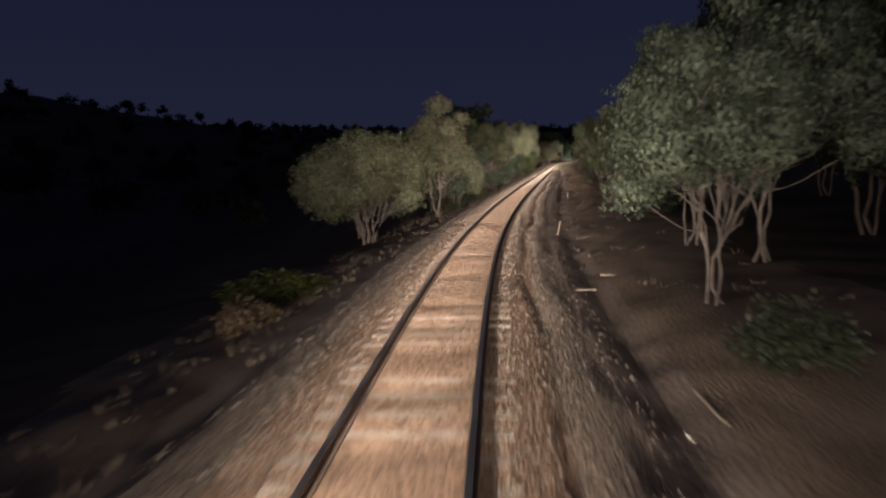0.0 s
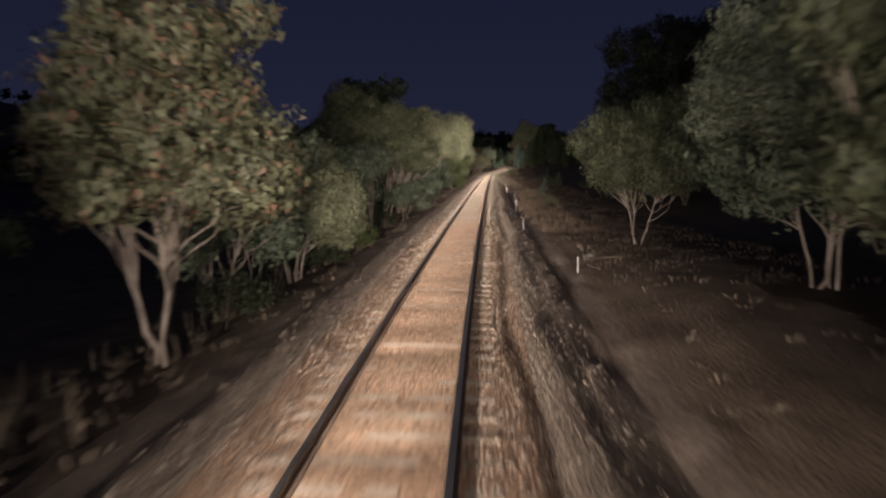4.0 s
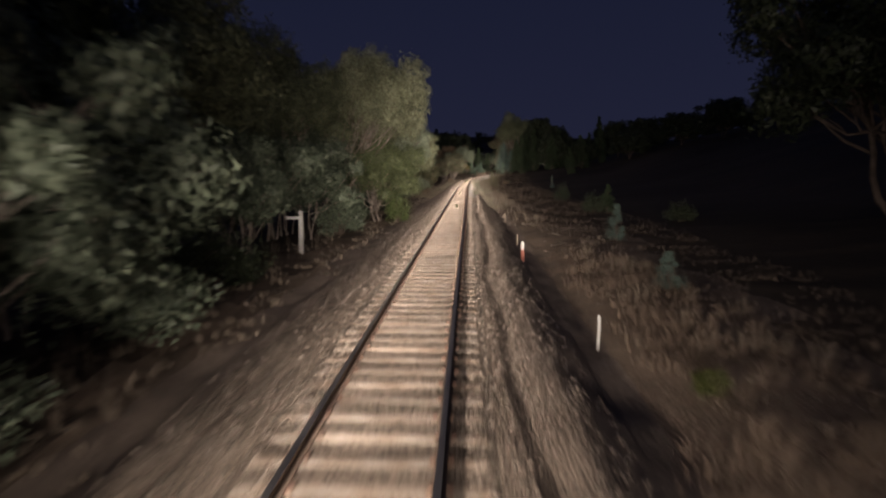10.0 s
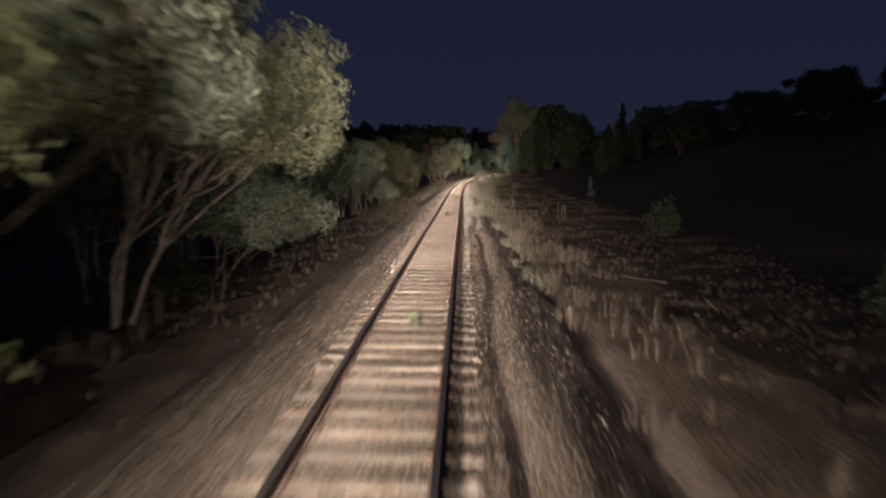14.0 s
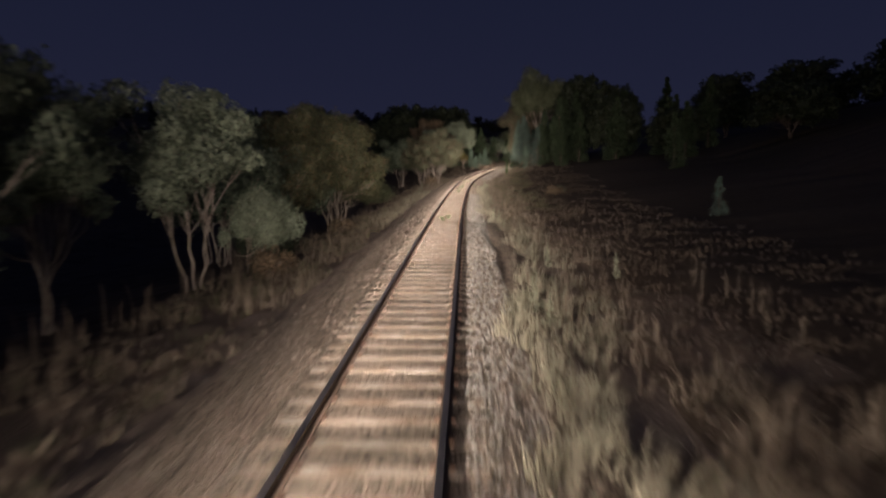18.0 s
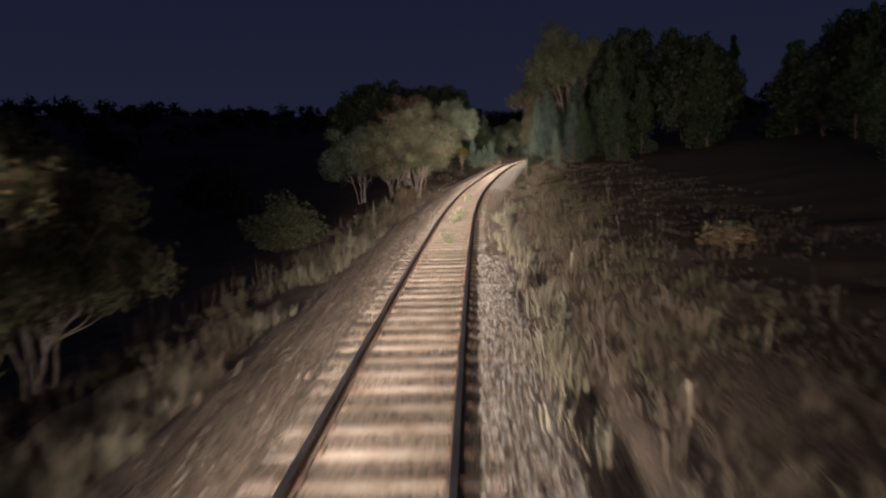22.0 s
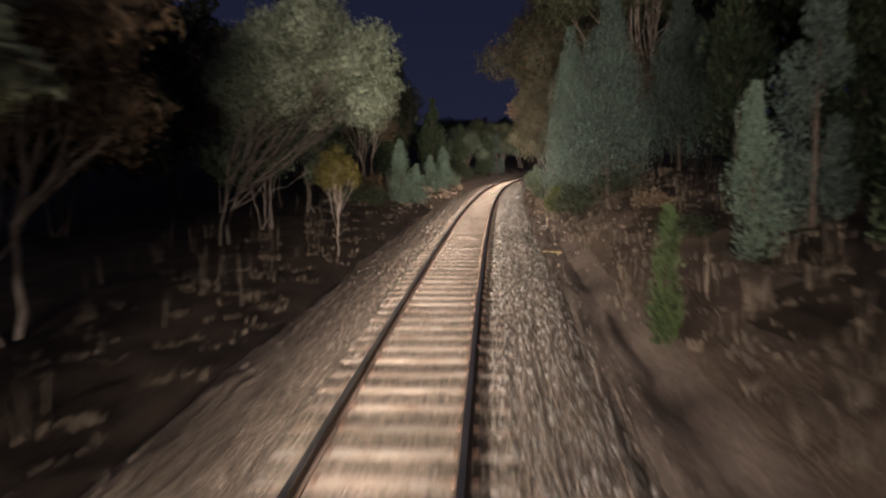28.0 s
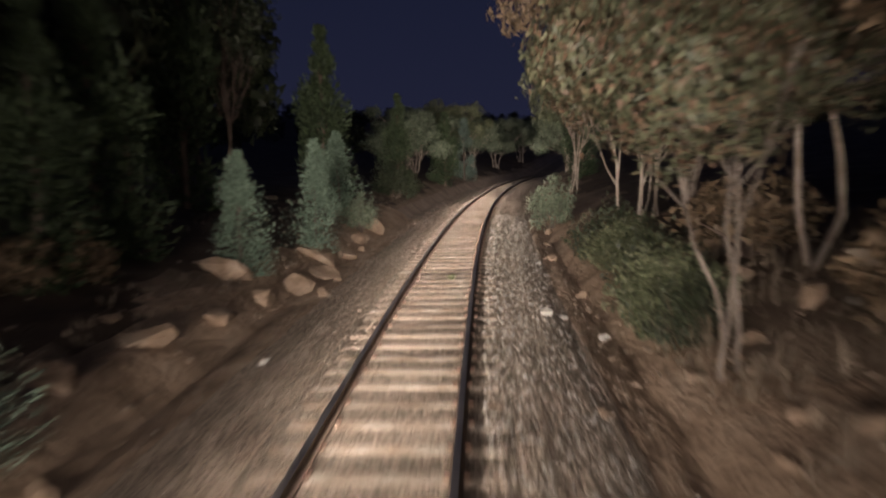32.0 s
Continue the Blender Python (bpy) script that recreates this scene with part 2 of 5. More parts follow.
M_SLEEPER, _n, _l, _b = material("weathered_concrete", .92, 0, .25)
_tc, _oi, _add, _nz, _gr, _bp = (_n.new("ShaderNode" + k) for k in ("TexCoord", "ObjectInfo", "VectorMath", "TexNoise", "TexNoise", "Bump"))
_add.operation = "MULTIPLY_ADD"
_add.inputs[1].default_value = (1, 1, 1)
_sc = _n.new("ShaderNodeVectorMath")
_sc.operation = "SCALE"
_sc.inputs[0].default_value, _nz.inputs["Scale"].default_value, _nz.inputs["Detail"].default_value, _gr.inputs["Scale"].default_value = (37, 61, 13), 2.4, 4, 55
_l.new(_oi.outputs["Random"], _sc.inputs["Scale"])
_l.new(_tc.outputs["Object"], _add.inputs[0])
_l.new(_sc.outputs[0], _add.inputs[2])
_l.new(_add.outputs[0], _nz.inputs["Vector"])
_l.new(_tc.outputs["Object"], _gr.inputs["Vector"])
_rp = ramp_node(_n, [(.3, (.24, .165, .11)), (.45, (.35, .275, .21)), (.62, (.44, .37, .3)), (.8, (.49, .425, .355))])
_l.new(_nz.outputs[0], _rp.inputs[0])
_l.new(_rp.outputs[0], _b.inputs["Base Color"])
_bp.inputs["Strength"].default_value, _bp.inputs["Distance"].default_value = .4, .006
_l.new(_gr.outputs[0], _bp.inputs["Height"])
_l.new(_bp.outputs[0], _b.inputs["Normal"])
M_RAIL = surface("rusty_rail", [(.3, (.1, .07, .052)), (.7, (.19, .135, .1))], 6, 90, .3, rough=.75, depth=.003, spec=.3)
M_HEAD, _n, _l, _b = material("worn_rail_head", .28, .9, .5)
_b.inputs["Base Color"].default_value = (.28, .26, .25, 1)
M_STEEL = surface("rusty_clip", [(.3, (.09, .05, .035)), (.7, (.16, .09, .06))], 8, 80, .3, rough=.7, depth=.003)
M_WHITE = surface("chalky_white_paint", [(.3, (.46, .44, .4)), (.7, (.66, .64, .6))], 4, 70, .2, rough=.6, depth=.003)
M_RED = surface("faded_red_paint", [(.3, (.22, .07, .045)), (.7, (.34, .12, .08))], 5, 70, .2, rough=.6, depth=.003)
M_TIMBER = surface("bleached_timber", [(.3, (.25, .19, .13)), (.7, (.46, .38, .29))], 4, 60, .5, depth=.006)
M_OLDWOOD = surface("old_dark_timber", [(.3, (.09, .07, .055)), (.7, (.24, .19, .15))], 3, 50, .7, depth=.012)
M_YELLOW = surface("yellow_stick", [(.3, (.38, .27, .1)), (.7, (.5, .37, .15))], 4, 60, .2, depth=.003)
M_BARK = surface("pale_gum_bark", [(.3, (.23, .18, .145)), (.55, (.4, .33, .275)), (.8, (.56, .48, .41))], 2.2, 24, .7, depth=.015)
M_GREYBARK = surface("grey_gum_bark", [(.3, (.12, .095, .078)), (.7, (.28, .235, .195))], 2.2, 24, .7, depth=.015)
M_DARKBARK = surface("dark_fibrous_bark", [(.3, (.07, .05, .04)), (.7, (.17, .125, .1))], 2, 30, .9, depth=.02)
M_ROCK = surface("tan_sandstone", [(.3, (.17, .115, .075)), (.5, (.28, .2, .14)), (.8, (.42, .33, .25))], 1.6, 16, .8, depth=.03)
M_RUBBLE = surface("soil_stained_rubble", [(.3, (.17, .125, .09)), (.7, (.3, .23, .17))], 1.2, 18, .7, depth=.02)
M_PALEROCK = surface("pale_stone", [(.3, (.4, .36, .31)), (.7, (.6, .55, .5))], 2.5, 20, .6, depth=.02)
L_OLIVE = leafy("olive_gum_leaves", (0.054, 0.062, 0.032), (0.150, 0.160, 0.088))
# L_OLIVE at two thirds: weak light at the beam's edge, put into the colour.
L_OLIVEDIM = leafy("dimmed_olive_leaves", (.036, .042, .022), (.1, .108, .058))
L_GREY = leafy("grey_green_gum_leaves", (0.056, 0.072, 0.045), (0.148, 0.172, 0.114))
L_PALE = leafy("pale_yellow_green_leaves", (0.098, 0.106, 0.060), (0.280, 0.285, 0.172))
# Dark green taken near black, so unlit trees stay silhouettes by colour.
L_DARK = leafy("dark_green_unlit_leaves", (.016, .02, .0105), (.041, .05, .025))
L_BRIGHT = leafy("bright_green_leaves", (0.038, 0.054, 0.016), (0.098, 0.124, 0.040))
L_AUTUMN = leafy("green_and_rusty_leaves", (0.068, 0.080, 0.045), (0.175, 0.192, 0.112), extra=(0.21, 0.115, 0.08), share=.22)
L_MIXED = leafy("pale_and_rusty_leaves", (0.095, 0.102, 0.058), (0.255, 0.262, 0.155), extra=(0.28, 0.16, 0.105), share=.12)
L_FRESH = leafy("fresh_olive_green_leaves", (.052, .062, .027), (.142, .162, .074))
L_GOLDEN = leafy("olive_and_golden_leaves", (.06, .064, .032), (.155, .155, .08), extra=(.185, .115, .062), share=.14)
L_OLIVEBROWN = leafy("olive_and_brown_leaves", (0.045, 0.05, 0.028), (0.115, 0.118, 0.066), extra=(0.13, 0.078, 0.048), share=.3)
L_BROWN = leafy("dry_brown_leaves", (0.078, 0.055, 0.031), (0.195, 0.137, 0.086))
L_BLUE = leafy("blue_green_cypress_foliage", (0.064, 0.094, 0.068), (0.166, 0.226, 0.163), rough=.7)
L_SAGE = leafy("sage_cypress_foliage", (.042, .06, .049), (.105, .142, .115), rough=.7)
L_PALESAGE = leafy("pale_sage_conifer_foliage", (.054, .076, .06), (.14, .184, .144), rough=.7)
L_SILVER = leafy("silvery_green_leaves", (.1, .118, .08), (.255, .283, .192), rough=.6)
L_CYP = leafy("dark_green_cypress_foliage", (0.019, 0.030, 0.014), (0.048, 0.067, 0.031), rough=.7)
L_LIME = leafy("lime_cypress_foliage", (0.022, 0.036, 0.010), (0.05, 0.074, 0.022), rough=.7)
L_LEMON = leafy("lemon_green_leaves", (.036, .042, .009), (.088, .098, .024))
L_YELLOW = leafy("yellow_leaves", (.055, .046, .011), (.125, .1, .024))
L_STRAW = leafy("straw", (.1, .077, .055), (.19, .148, .106), rough=.8)
L_PALEGRASS = leafy("bleached_grass", (.155, .138, .095), (.285, .255, .182), rough=.8)
# Russet kept darker than the grass is, to carry the fading beam.
L_RUSSET = leafy("dimmed_russet_grass", (.045, .032, .022), (.09, .065, .045), rough=.85)
L_DRYRUST = leafy("rusty_dry_grass", (.085, .06, .042), (.17, .122, .085), rough=.85)
L_GREENGRASS = leafy("green_grass", (.055, .053, .027), (.125, .12, .064), rough=.8)
L_WEED = leafy("pale_green_weed", (.075, .083, .043), (.155, .165, .088), rough=.7)
L_MULLEIN = leafy("woolly_mullein_leaves", (.15, .15, .1), (.3, .295, .205), rough=.8)
L_FAR = leafy("far_foliage", (.02, .024, .014), (.05, .055, .03), rough=.8)


# ---- mesh helpers ----
def mesh(name, verts, faces, mats, slots=None, smooth=False):
    me = bpy.data.meshes.new(name)
    verts, faces = np.asarray(verts, np.float32), np.asarray(faces, np.int32)
    me.vertices.add(len(verts))
    me.vertices.foreach_set("co", verts.ravel())
    k = faces.shape[1]
    me.loops.add(faces.size)
    me.loops.foreach_set("vertex_index", faces.ravel())
    me.polygons.add(len(faces))
    me.polygons.foreach_set("loop_start", np.arange(0, faces.size, k, dtype=np.int32))
    for m in mats if isinstance(mats, (list, tuple)) else [mats]:
        me.materials.append(m)
    if slots is not None:
        me.polygons.foreach_set("material_index", np.asarray(slots, np.int32))
    me.polygons.foreach_set("use_smooth", np.full(len(faces), smooth))
    me.update(calc_edges=True)
    return me


def part(name, bm, mat, parent=None, label=""):
    """Links a bmesh or a mesh as one object under its thing."""
    if isinstance(bm, bmesh.types.BMesh):
        me = bpy.data.meshes.new(name)
        bm.to_mesh(me)
        bm.free()
        me.materials.append(mat)
    else:
        me = bm
    ob = new(name, me)
    if parent is not None:
        ob.parent = parent
    return tagged(ob, label)


def thing(name, label, category, m=None, group="", kind=""):
    ob = new(name)
    if m is not None:
        ob.matrix_basis = m
    return tagged(ob, label, category, group, kind)


def tubes(name, lines, mat, sides=6):
    """One mesh of tapered tubes; each line is (points, radii)."""
    V, F = [], []
    ang = np.arange(sides) * 2 * np.pi / sides
    for pts, rad in lines:
        pts = np.asarray(pts, float)
        tan = np.gradient(pts, axis=0)
        tan /= np.linalg.norm(tan, axis=1)[:, None] + 1e-9
        ref = np.where(np.abs(tan[:, 2:3]) > .9, [[1., 0, 0]], [[0, 0, 1.]])
        a = np.cross(tan, ref)
        a /= np.linalg.norm(a, axis=1)[:, None] + 1e-9
        b = np.cross(tan, a)
        ring = pts[:, None] + np.asarray(rad)[:, None, None] * (np.cos(ang)[None, :, None] * a[:, None] + np.sin(ang)[None, :, None] * b[:, None])
        o = sum(len(v) for v in V)
        V.append(ring.reshape(-1, 3))
        for i in range(len(pts) - 1):
            for j in range(sides):
                k = (j + 1) % sides
                F.append((o + i * sides + j, o + i * sides + k, o + (i + 1) * sides + k, o + (i + 1) * sides + j))
        e = o + (len(pts) - 1) * sides
        if sides == 6:
            F += [(e, e + 1, e + 2, e + 3), (e, e + 3, e + 4, e + 5)]
    return mesh(name, np.concatenate(V), F, mat, smooth=True)


def unit(v):
    return v / (np.linalg.norm(v, axis=-1, keepdims=True) + 1e-9)


def leaves(name, centre, axis, length, width, mat, rng):
    """Slim pointed leaves, one triangle each."""
    n = len(centre)
    axis = unit(axis)
    side = unit(np.cross(axis, rng.normal(size=(n, 3))))
    L, W = np.broadcast_to(length, n)[:, None], np.broadcast_to(width, n)[:, None]
    base = centre - axis * L / 2
    V = np.stack([base - side * W / 2, base + side * W / 2 + axis * L * .15, base + axis * L], 1).reshape(-1, 3)
    return mesh(name, V, np.arange(3 * n).reshape(-1, 3), mat)


# ---- trees ----
def gum_parts(seed, height, width, stems, leaf, base=.4, off=0.0, lobes=24, lobe=.19, leaf_len=.2, cover=1.0, trunk=.05, bark=None, droop=.3, fork=.4, spread=.5, ragged=.2):
    """A gum: bent stems that fork into boughs, each bearing a rounded lobe of leaves; together the lobes make an uneven dome.
    base: where the crown begins, of the height; off: the crown's shift towards +x, of the width."""
    rng = np.random.default_rng(seed)
    bark = bark or M_BARK
    k = np.arange(lobes) + .5
    up = 1 - (k / lobes) * 1.5
    az = k * 2.39996 + rng.random() * 6.28
    flat = np.sqrt(np.maximum(0, 1 - up * up))
    R = width * lobe * rng.uniform(.5, 1.3, lobes)
    zb = base * height
    half = (height - zb) / 2
    shrink = 1 + rng.normal(0, ragged, lobes)
    cen = np.stack([np.cos(az) * flat, np.sin(az) * flat, up], 1) * shrink[:, None]
    cen = cen * [width / 2, width / 2, half]
    cen -= unit(cen) * R[:, None] * [.95, .95, .8]
    cen += [off * width, 0, zb + half]
    roots, wood = [], []
    for i in range(stems):
        a = 2 * math.pi * (i + .6 * rng.random()) / stems
        roots.append((np.array([math.cos(a), math.sin(a), 0]) * .14 * math.sqrt(stems) * (stems > 1), a))
    owner = np.array([np.argmin([abs((math.atan2(c[1], c[0] - off * width) - a + math.pi) % (2 * math.pi) - math.pi) for _, a in roots]) for c in cen])
    for i, (root, a) in enumerate(roots):
        mine = cen[owner == i]
        aim = mine.mean(0) if len(mine) else cen.mean(0)
        r0 = trunk * height / 5 * rng.uniform(.75, 1.15)
        top = root + (aim - root) * [spread, spread, 1]
        top[2] = zb + half * rng.uniform(.5, 1.0)
        f = np.linspace(0, 1, 9)
        way = root + (top - root) * np.stack([f ** 1.3, f ** 1.3, f], 1) + np.cumsum(rng.normal(0, .011 * height, (9, 3)) * [1, 1, .2], 0) * (f > 0)[:, None]
        rad = np.linspace(r0, r0 * .4, 9)
        lines = [(np.vstack([[root - [0, 0, .5]], way]), np.concatenate([[r0 * 1.35], rad]))]
        boughs = []
        for c in mine:
            j = int(np.clip(round(8 * (fork + (1 - fork) * rng.random() * np.clip((c[2] - zb) / (2 * half), 0, 1))), 2, 7))
            q = way[j]
            mid = (q + c) / 2 + rng.normal(0, .05 * width, 3) + [0, 0, -.06 * height * rng.random()]
            g = np.linspace(0, 1, 6)[:, None]
            line = (1 - g) ** 2 * q + 2 * g * (1 - g) * mid + g * g * c
            line[1:-1] += rng.normal(0, .012 * width, (4, 3))
            boughs.append((line, np.linspace(rad[j] * .62, .012, 6)))
            for _ in range(2):
                p0 = line[rng.integers(2, 5)]
                p1 = c + unit(rng.normal(size=3)) * .6 * width * lobe
                boughs.append((np.array([p0, (p0 + p1) / 2 + rng.normal(0, .06, 3), p1]), np.array([.016, .012, .006]) * height / 6))
        wood.append((tubes("trunk", lines, bark, 7), tubes("bough", boughs, bark, 4) if boughs else None))
    L0 = leaf_len
    count = (cover * 4 * math.pi * R ** 2 / (.25 * L0 * L0)).astype(int) + 20
    idx = np.repeat(np.arange(lobes), count)
    n = len(idx)
    v = unit(rng.normal(size=(n, 3)))
    lump = 1 + .26 * np.sin(v[:, 0] * 6 + idx) * np.sin(v[:, 1] * 5 + 2 * idx) + .2 * np.sin(v[:, 2] * 9 + idx * 3) * np.sin(v[:, 0] * 4 + 1.7 * idx)
    rad = np.where(rng.random(n) < .8, rng.normal(.93, .09, n), rng.random(n) ** .5) * lump
    pos = cen[idx] + v * (rad * R[idx])[:, None] * [1, 1, .82]
    nrm = unit(v + rng.normal(0, .42, (n, 3)))
    axis = rng.normal(size=(n, 3)) + [0, 0, -droop * 2]
    axis = unit(axis - nrm * (axis * nrm).sum(1)[:, None])
    side = np.cross(nrm, axis)
    L = (L0 * rng.uniform(.55, 1.3, n))[:, None]
    foot = pos - axis * L / 2
    V = np.stack([foot - side * L * .24, foot + side * L * .26 + axis * L * .15, foot + axis * L], 1).reshape(-1, 3)
    return wood, mesh("crown", V, np.arange(3 * n).reshape(-1, 3), leaf)


def cypress_parts(seed, height, width, leaf, n=4200, bare=.04, spray=.2, bark=None, top=1.0, lobes=34, ragged=0.0):
    """A cypress pine: straight trunk, short limbs, upswept sprays in uneven lobes under a pointed top."""
    rng = np.random.default_rng(seed)
    lines = [([(0, 0, -.3), (.02, .01, height * .3), (-.02, .02, height * .7), (0, 0, height * .97)], [.035 * height / 3, .03 * height / 3, .018, .006])]
    z = np.sort(rng.random(lobes) ** .9) * (.98 - bare) + bare
    az = rng.random(lobes) * 2 * np.pi
    prof = np.interp(z, [0, .1, .3, .6, .85, 1], [.5, .92, .95, .6, .25, .04 * top])
    r = prof * width / 2 * rng.uniform(.55, 1.0, lobes)
    cen = np.stack([np.cos(az) * r * .62, np.sin(az) * r * .62, z * height], 1)
    for c in cen:
        lines.append(([(0, 0, max(.05, c[2] - .35 * width)), tuple(c * [.5, .5, 1] - [0, 0, .12]), tuple(c)], [.018, .012, .005]))
    idx = rng.integers(0, lobes, n)
    v = unit(rng.normal(size=(n, 3)))
    size = ((.16 + .30 * prof * width / 1.6) * rng.uniform(1 - ragged, 1 + ragged, lobes))[idx]
    pos = cen[idx] + v * (rng.random(n) ** .45 * size)[:, None] * np.array([1, 1, 1.6])
    pos[:, 2] = np.clip(pos[:, 2], .02, height)
    axis = v * .45 + rng.normal(0, .35, (n, 3)) + np.array([0, 0, .9]) + unit(pos * [1, 1, 0]) * .35
    L = spray * rng.uniform(.55, 1.3, n)
    return [(tubes("trunk", lines[:1], bark or M_DARKBARK, 7), tubes("bough", lines[1:], bark or M_DARKBARK, 4))], leaves("crown", pos, axis, L, L * .4, leaf, rng)


def bush_parts(seed, height, width, leaf, n=2600, leaf_len=.13):
    """A low bush: many thin stems from the ground, rounded uneven clumps of leaves down to the soil."""
    rng = np.random.default_rng(seed)
    lines, cen = [], []
    for i in range(16):
        az, out = rng.random() * 2 * np.pi, rng.random() ** .6
        tip = np.array([math.cos(az) * out * width * .4, math.sin(az) * out * width * .4, height * (.85 - .5 * out * out) * rng.uniform(.7, 1.0)])
        mid = tip * [.45, .45, .55] + rng.normal(0, .05, 3)
        lines.append(([(0, 0, -.15), tuple(mid), tuple(tip)], [.028, .018, .008]))
        cen += [tip, tip * [.8, .8, .6] + rng.normal(0, .08, 3)]
    cen = np.array(cen)
    idx = rng.integers(0, len(cen), n)
    v = unit(rng.normal(size=(n, 3)))
    R = width * .17 * rng.uniform(.7, 1.3, len(cen))
    pos = cen[idx] + v * (rng.random(n) ** .45 * R[idx])[:, None] * [1, 1, .8]
    pos[:, 2] = np.maximum(pos[:, 2], .03)
    axis = v * .7 + rng.normal(0, .5, (n, 3)) + [0, 0, .25]
    L = leaf_len * rng.uniform(.6, 1.3, n)
    return [(tubes("branching", lines, M_DARKBARK, 4), None)], leaves("crown", pos, axis, L, L * .6, leaf, rng)


PROTO = {}


def plant(kind, s, d, height, width, turn=None, label="", group="", sink=.05, tilt=0.0):
    """Stands a plant of that kind at chainage s and offset d, scaled to its height and width."""
    build, name, category, base_label = KINDS[kind]
    x, y, z = on_ground(s, d, -sink)
    if kind not in PROTO:
        wood, crown, h0, w0 = build()
        root = thing(name, base_label, category)
        for stem, boughs in wood:
            stem = part("branching" if name == "bush" else "trunk", stem, None, root)
            if name == "bush":
                tagged(stem, kind="stuff")
            if boughs:
                tagged(part("branching", boughs, None, stem, "forking boughs and twigs"), kind="stuff")
        part("crown", crown, None, root)
        PROTO[kind] = (root, h0, w0, [True])
    root, h0, w0, fresh = PROTO[kind]
    turn = random.Random(int(s * 31 + d * 17)).uniform(0, 360) if turn is None else heading(s) + turn
    m = pose(x, y, z, 0, tilt, turn) @ Matrix.Diagonal((width / w0, width / w0, height / h0, 1))
    if fresh[0]:
        root.matrix_basis = m
        fresh[0] = False
        ob = root
        # copies take the pose given, so the first one keeps its scale in the pose as well
        PROTO[kind] = (root, h0, w0, fresh)
    else:
        keep = tuple(root.scale)
        root.scale = (1, 1, 1)
        ob = copy_thing(root, m)
        root.scale = keep
    tagged(ob, label or base_label, category, group)
    return ob


def gum(seed, h, w, stems, leaf, **kw):
    return lambda: (*gum_parts(seed, h, w, stems, leaf, **kw), h, w)


def cyp(seed, h, w, leaf, **kw):
    return lambda: (*cypress_parts(seed, h, w, leaf, **kw), h, w)


def shrub(seed, h, w, leaf, **kw):
    return lambda: (*bush_parts(seed, h, w, leaf, **kw), h, w)


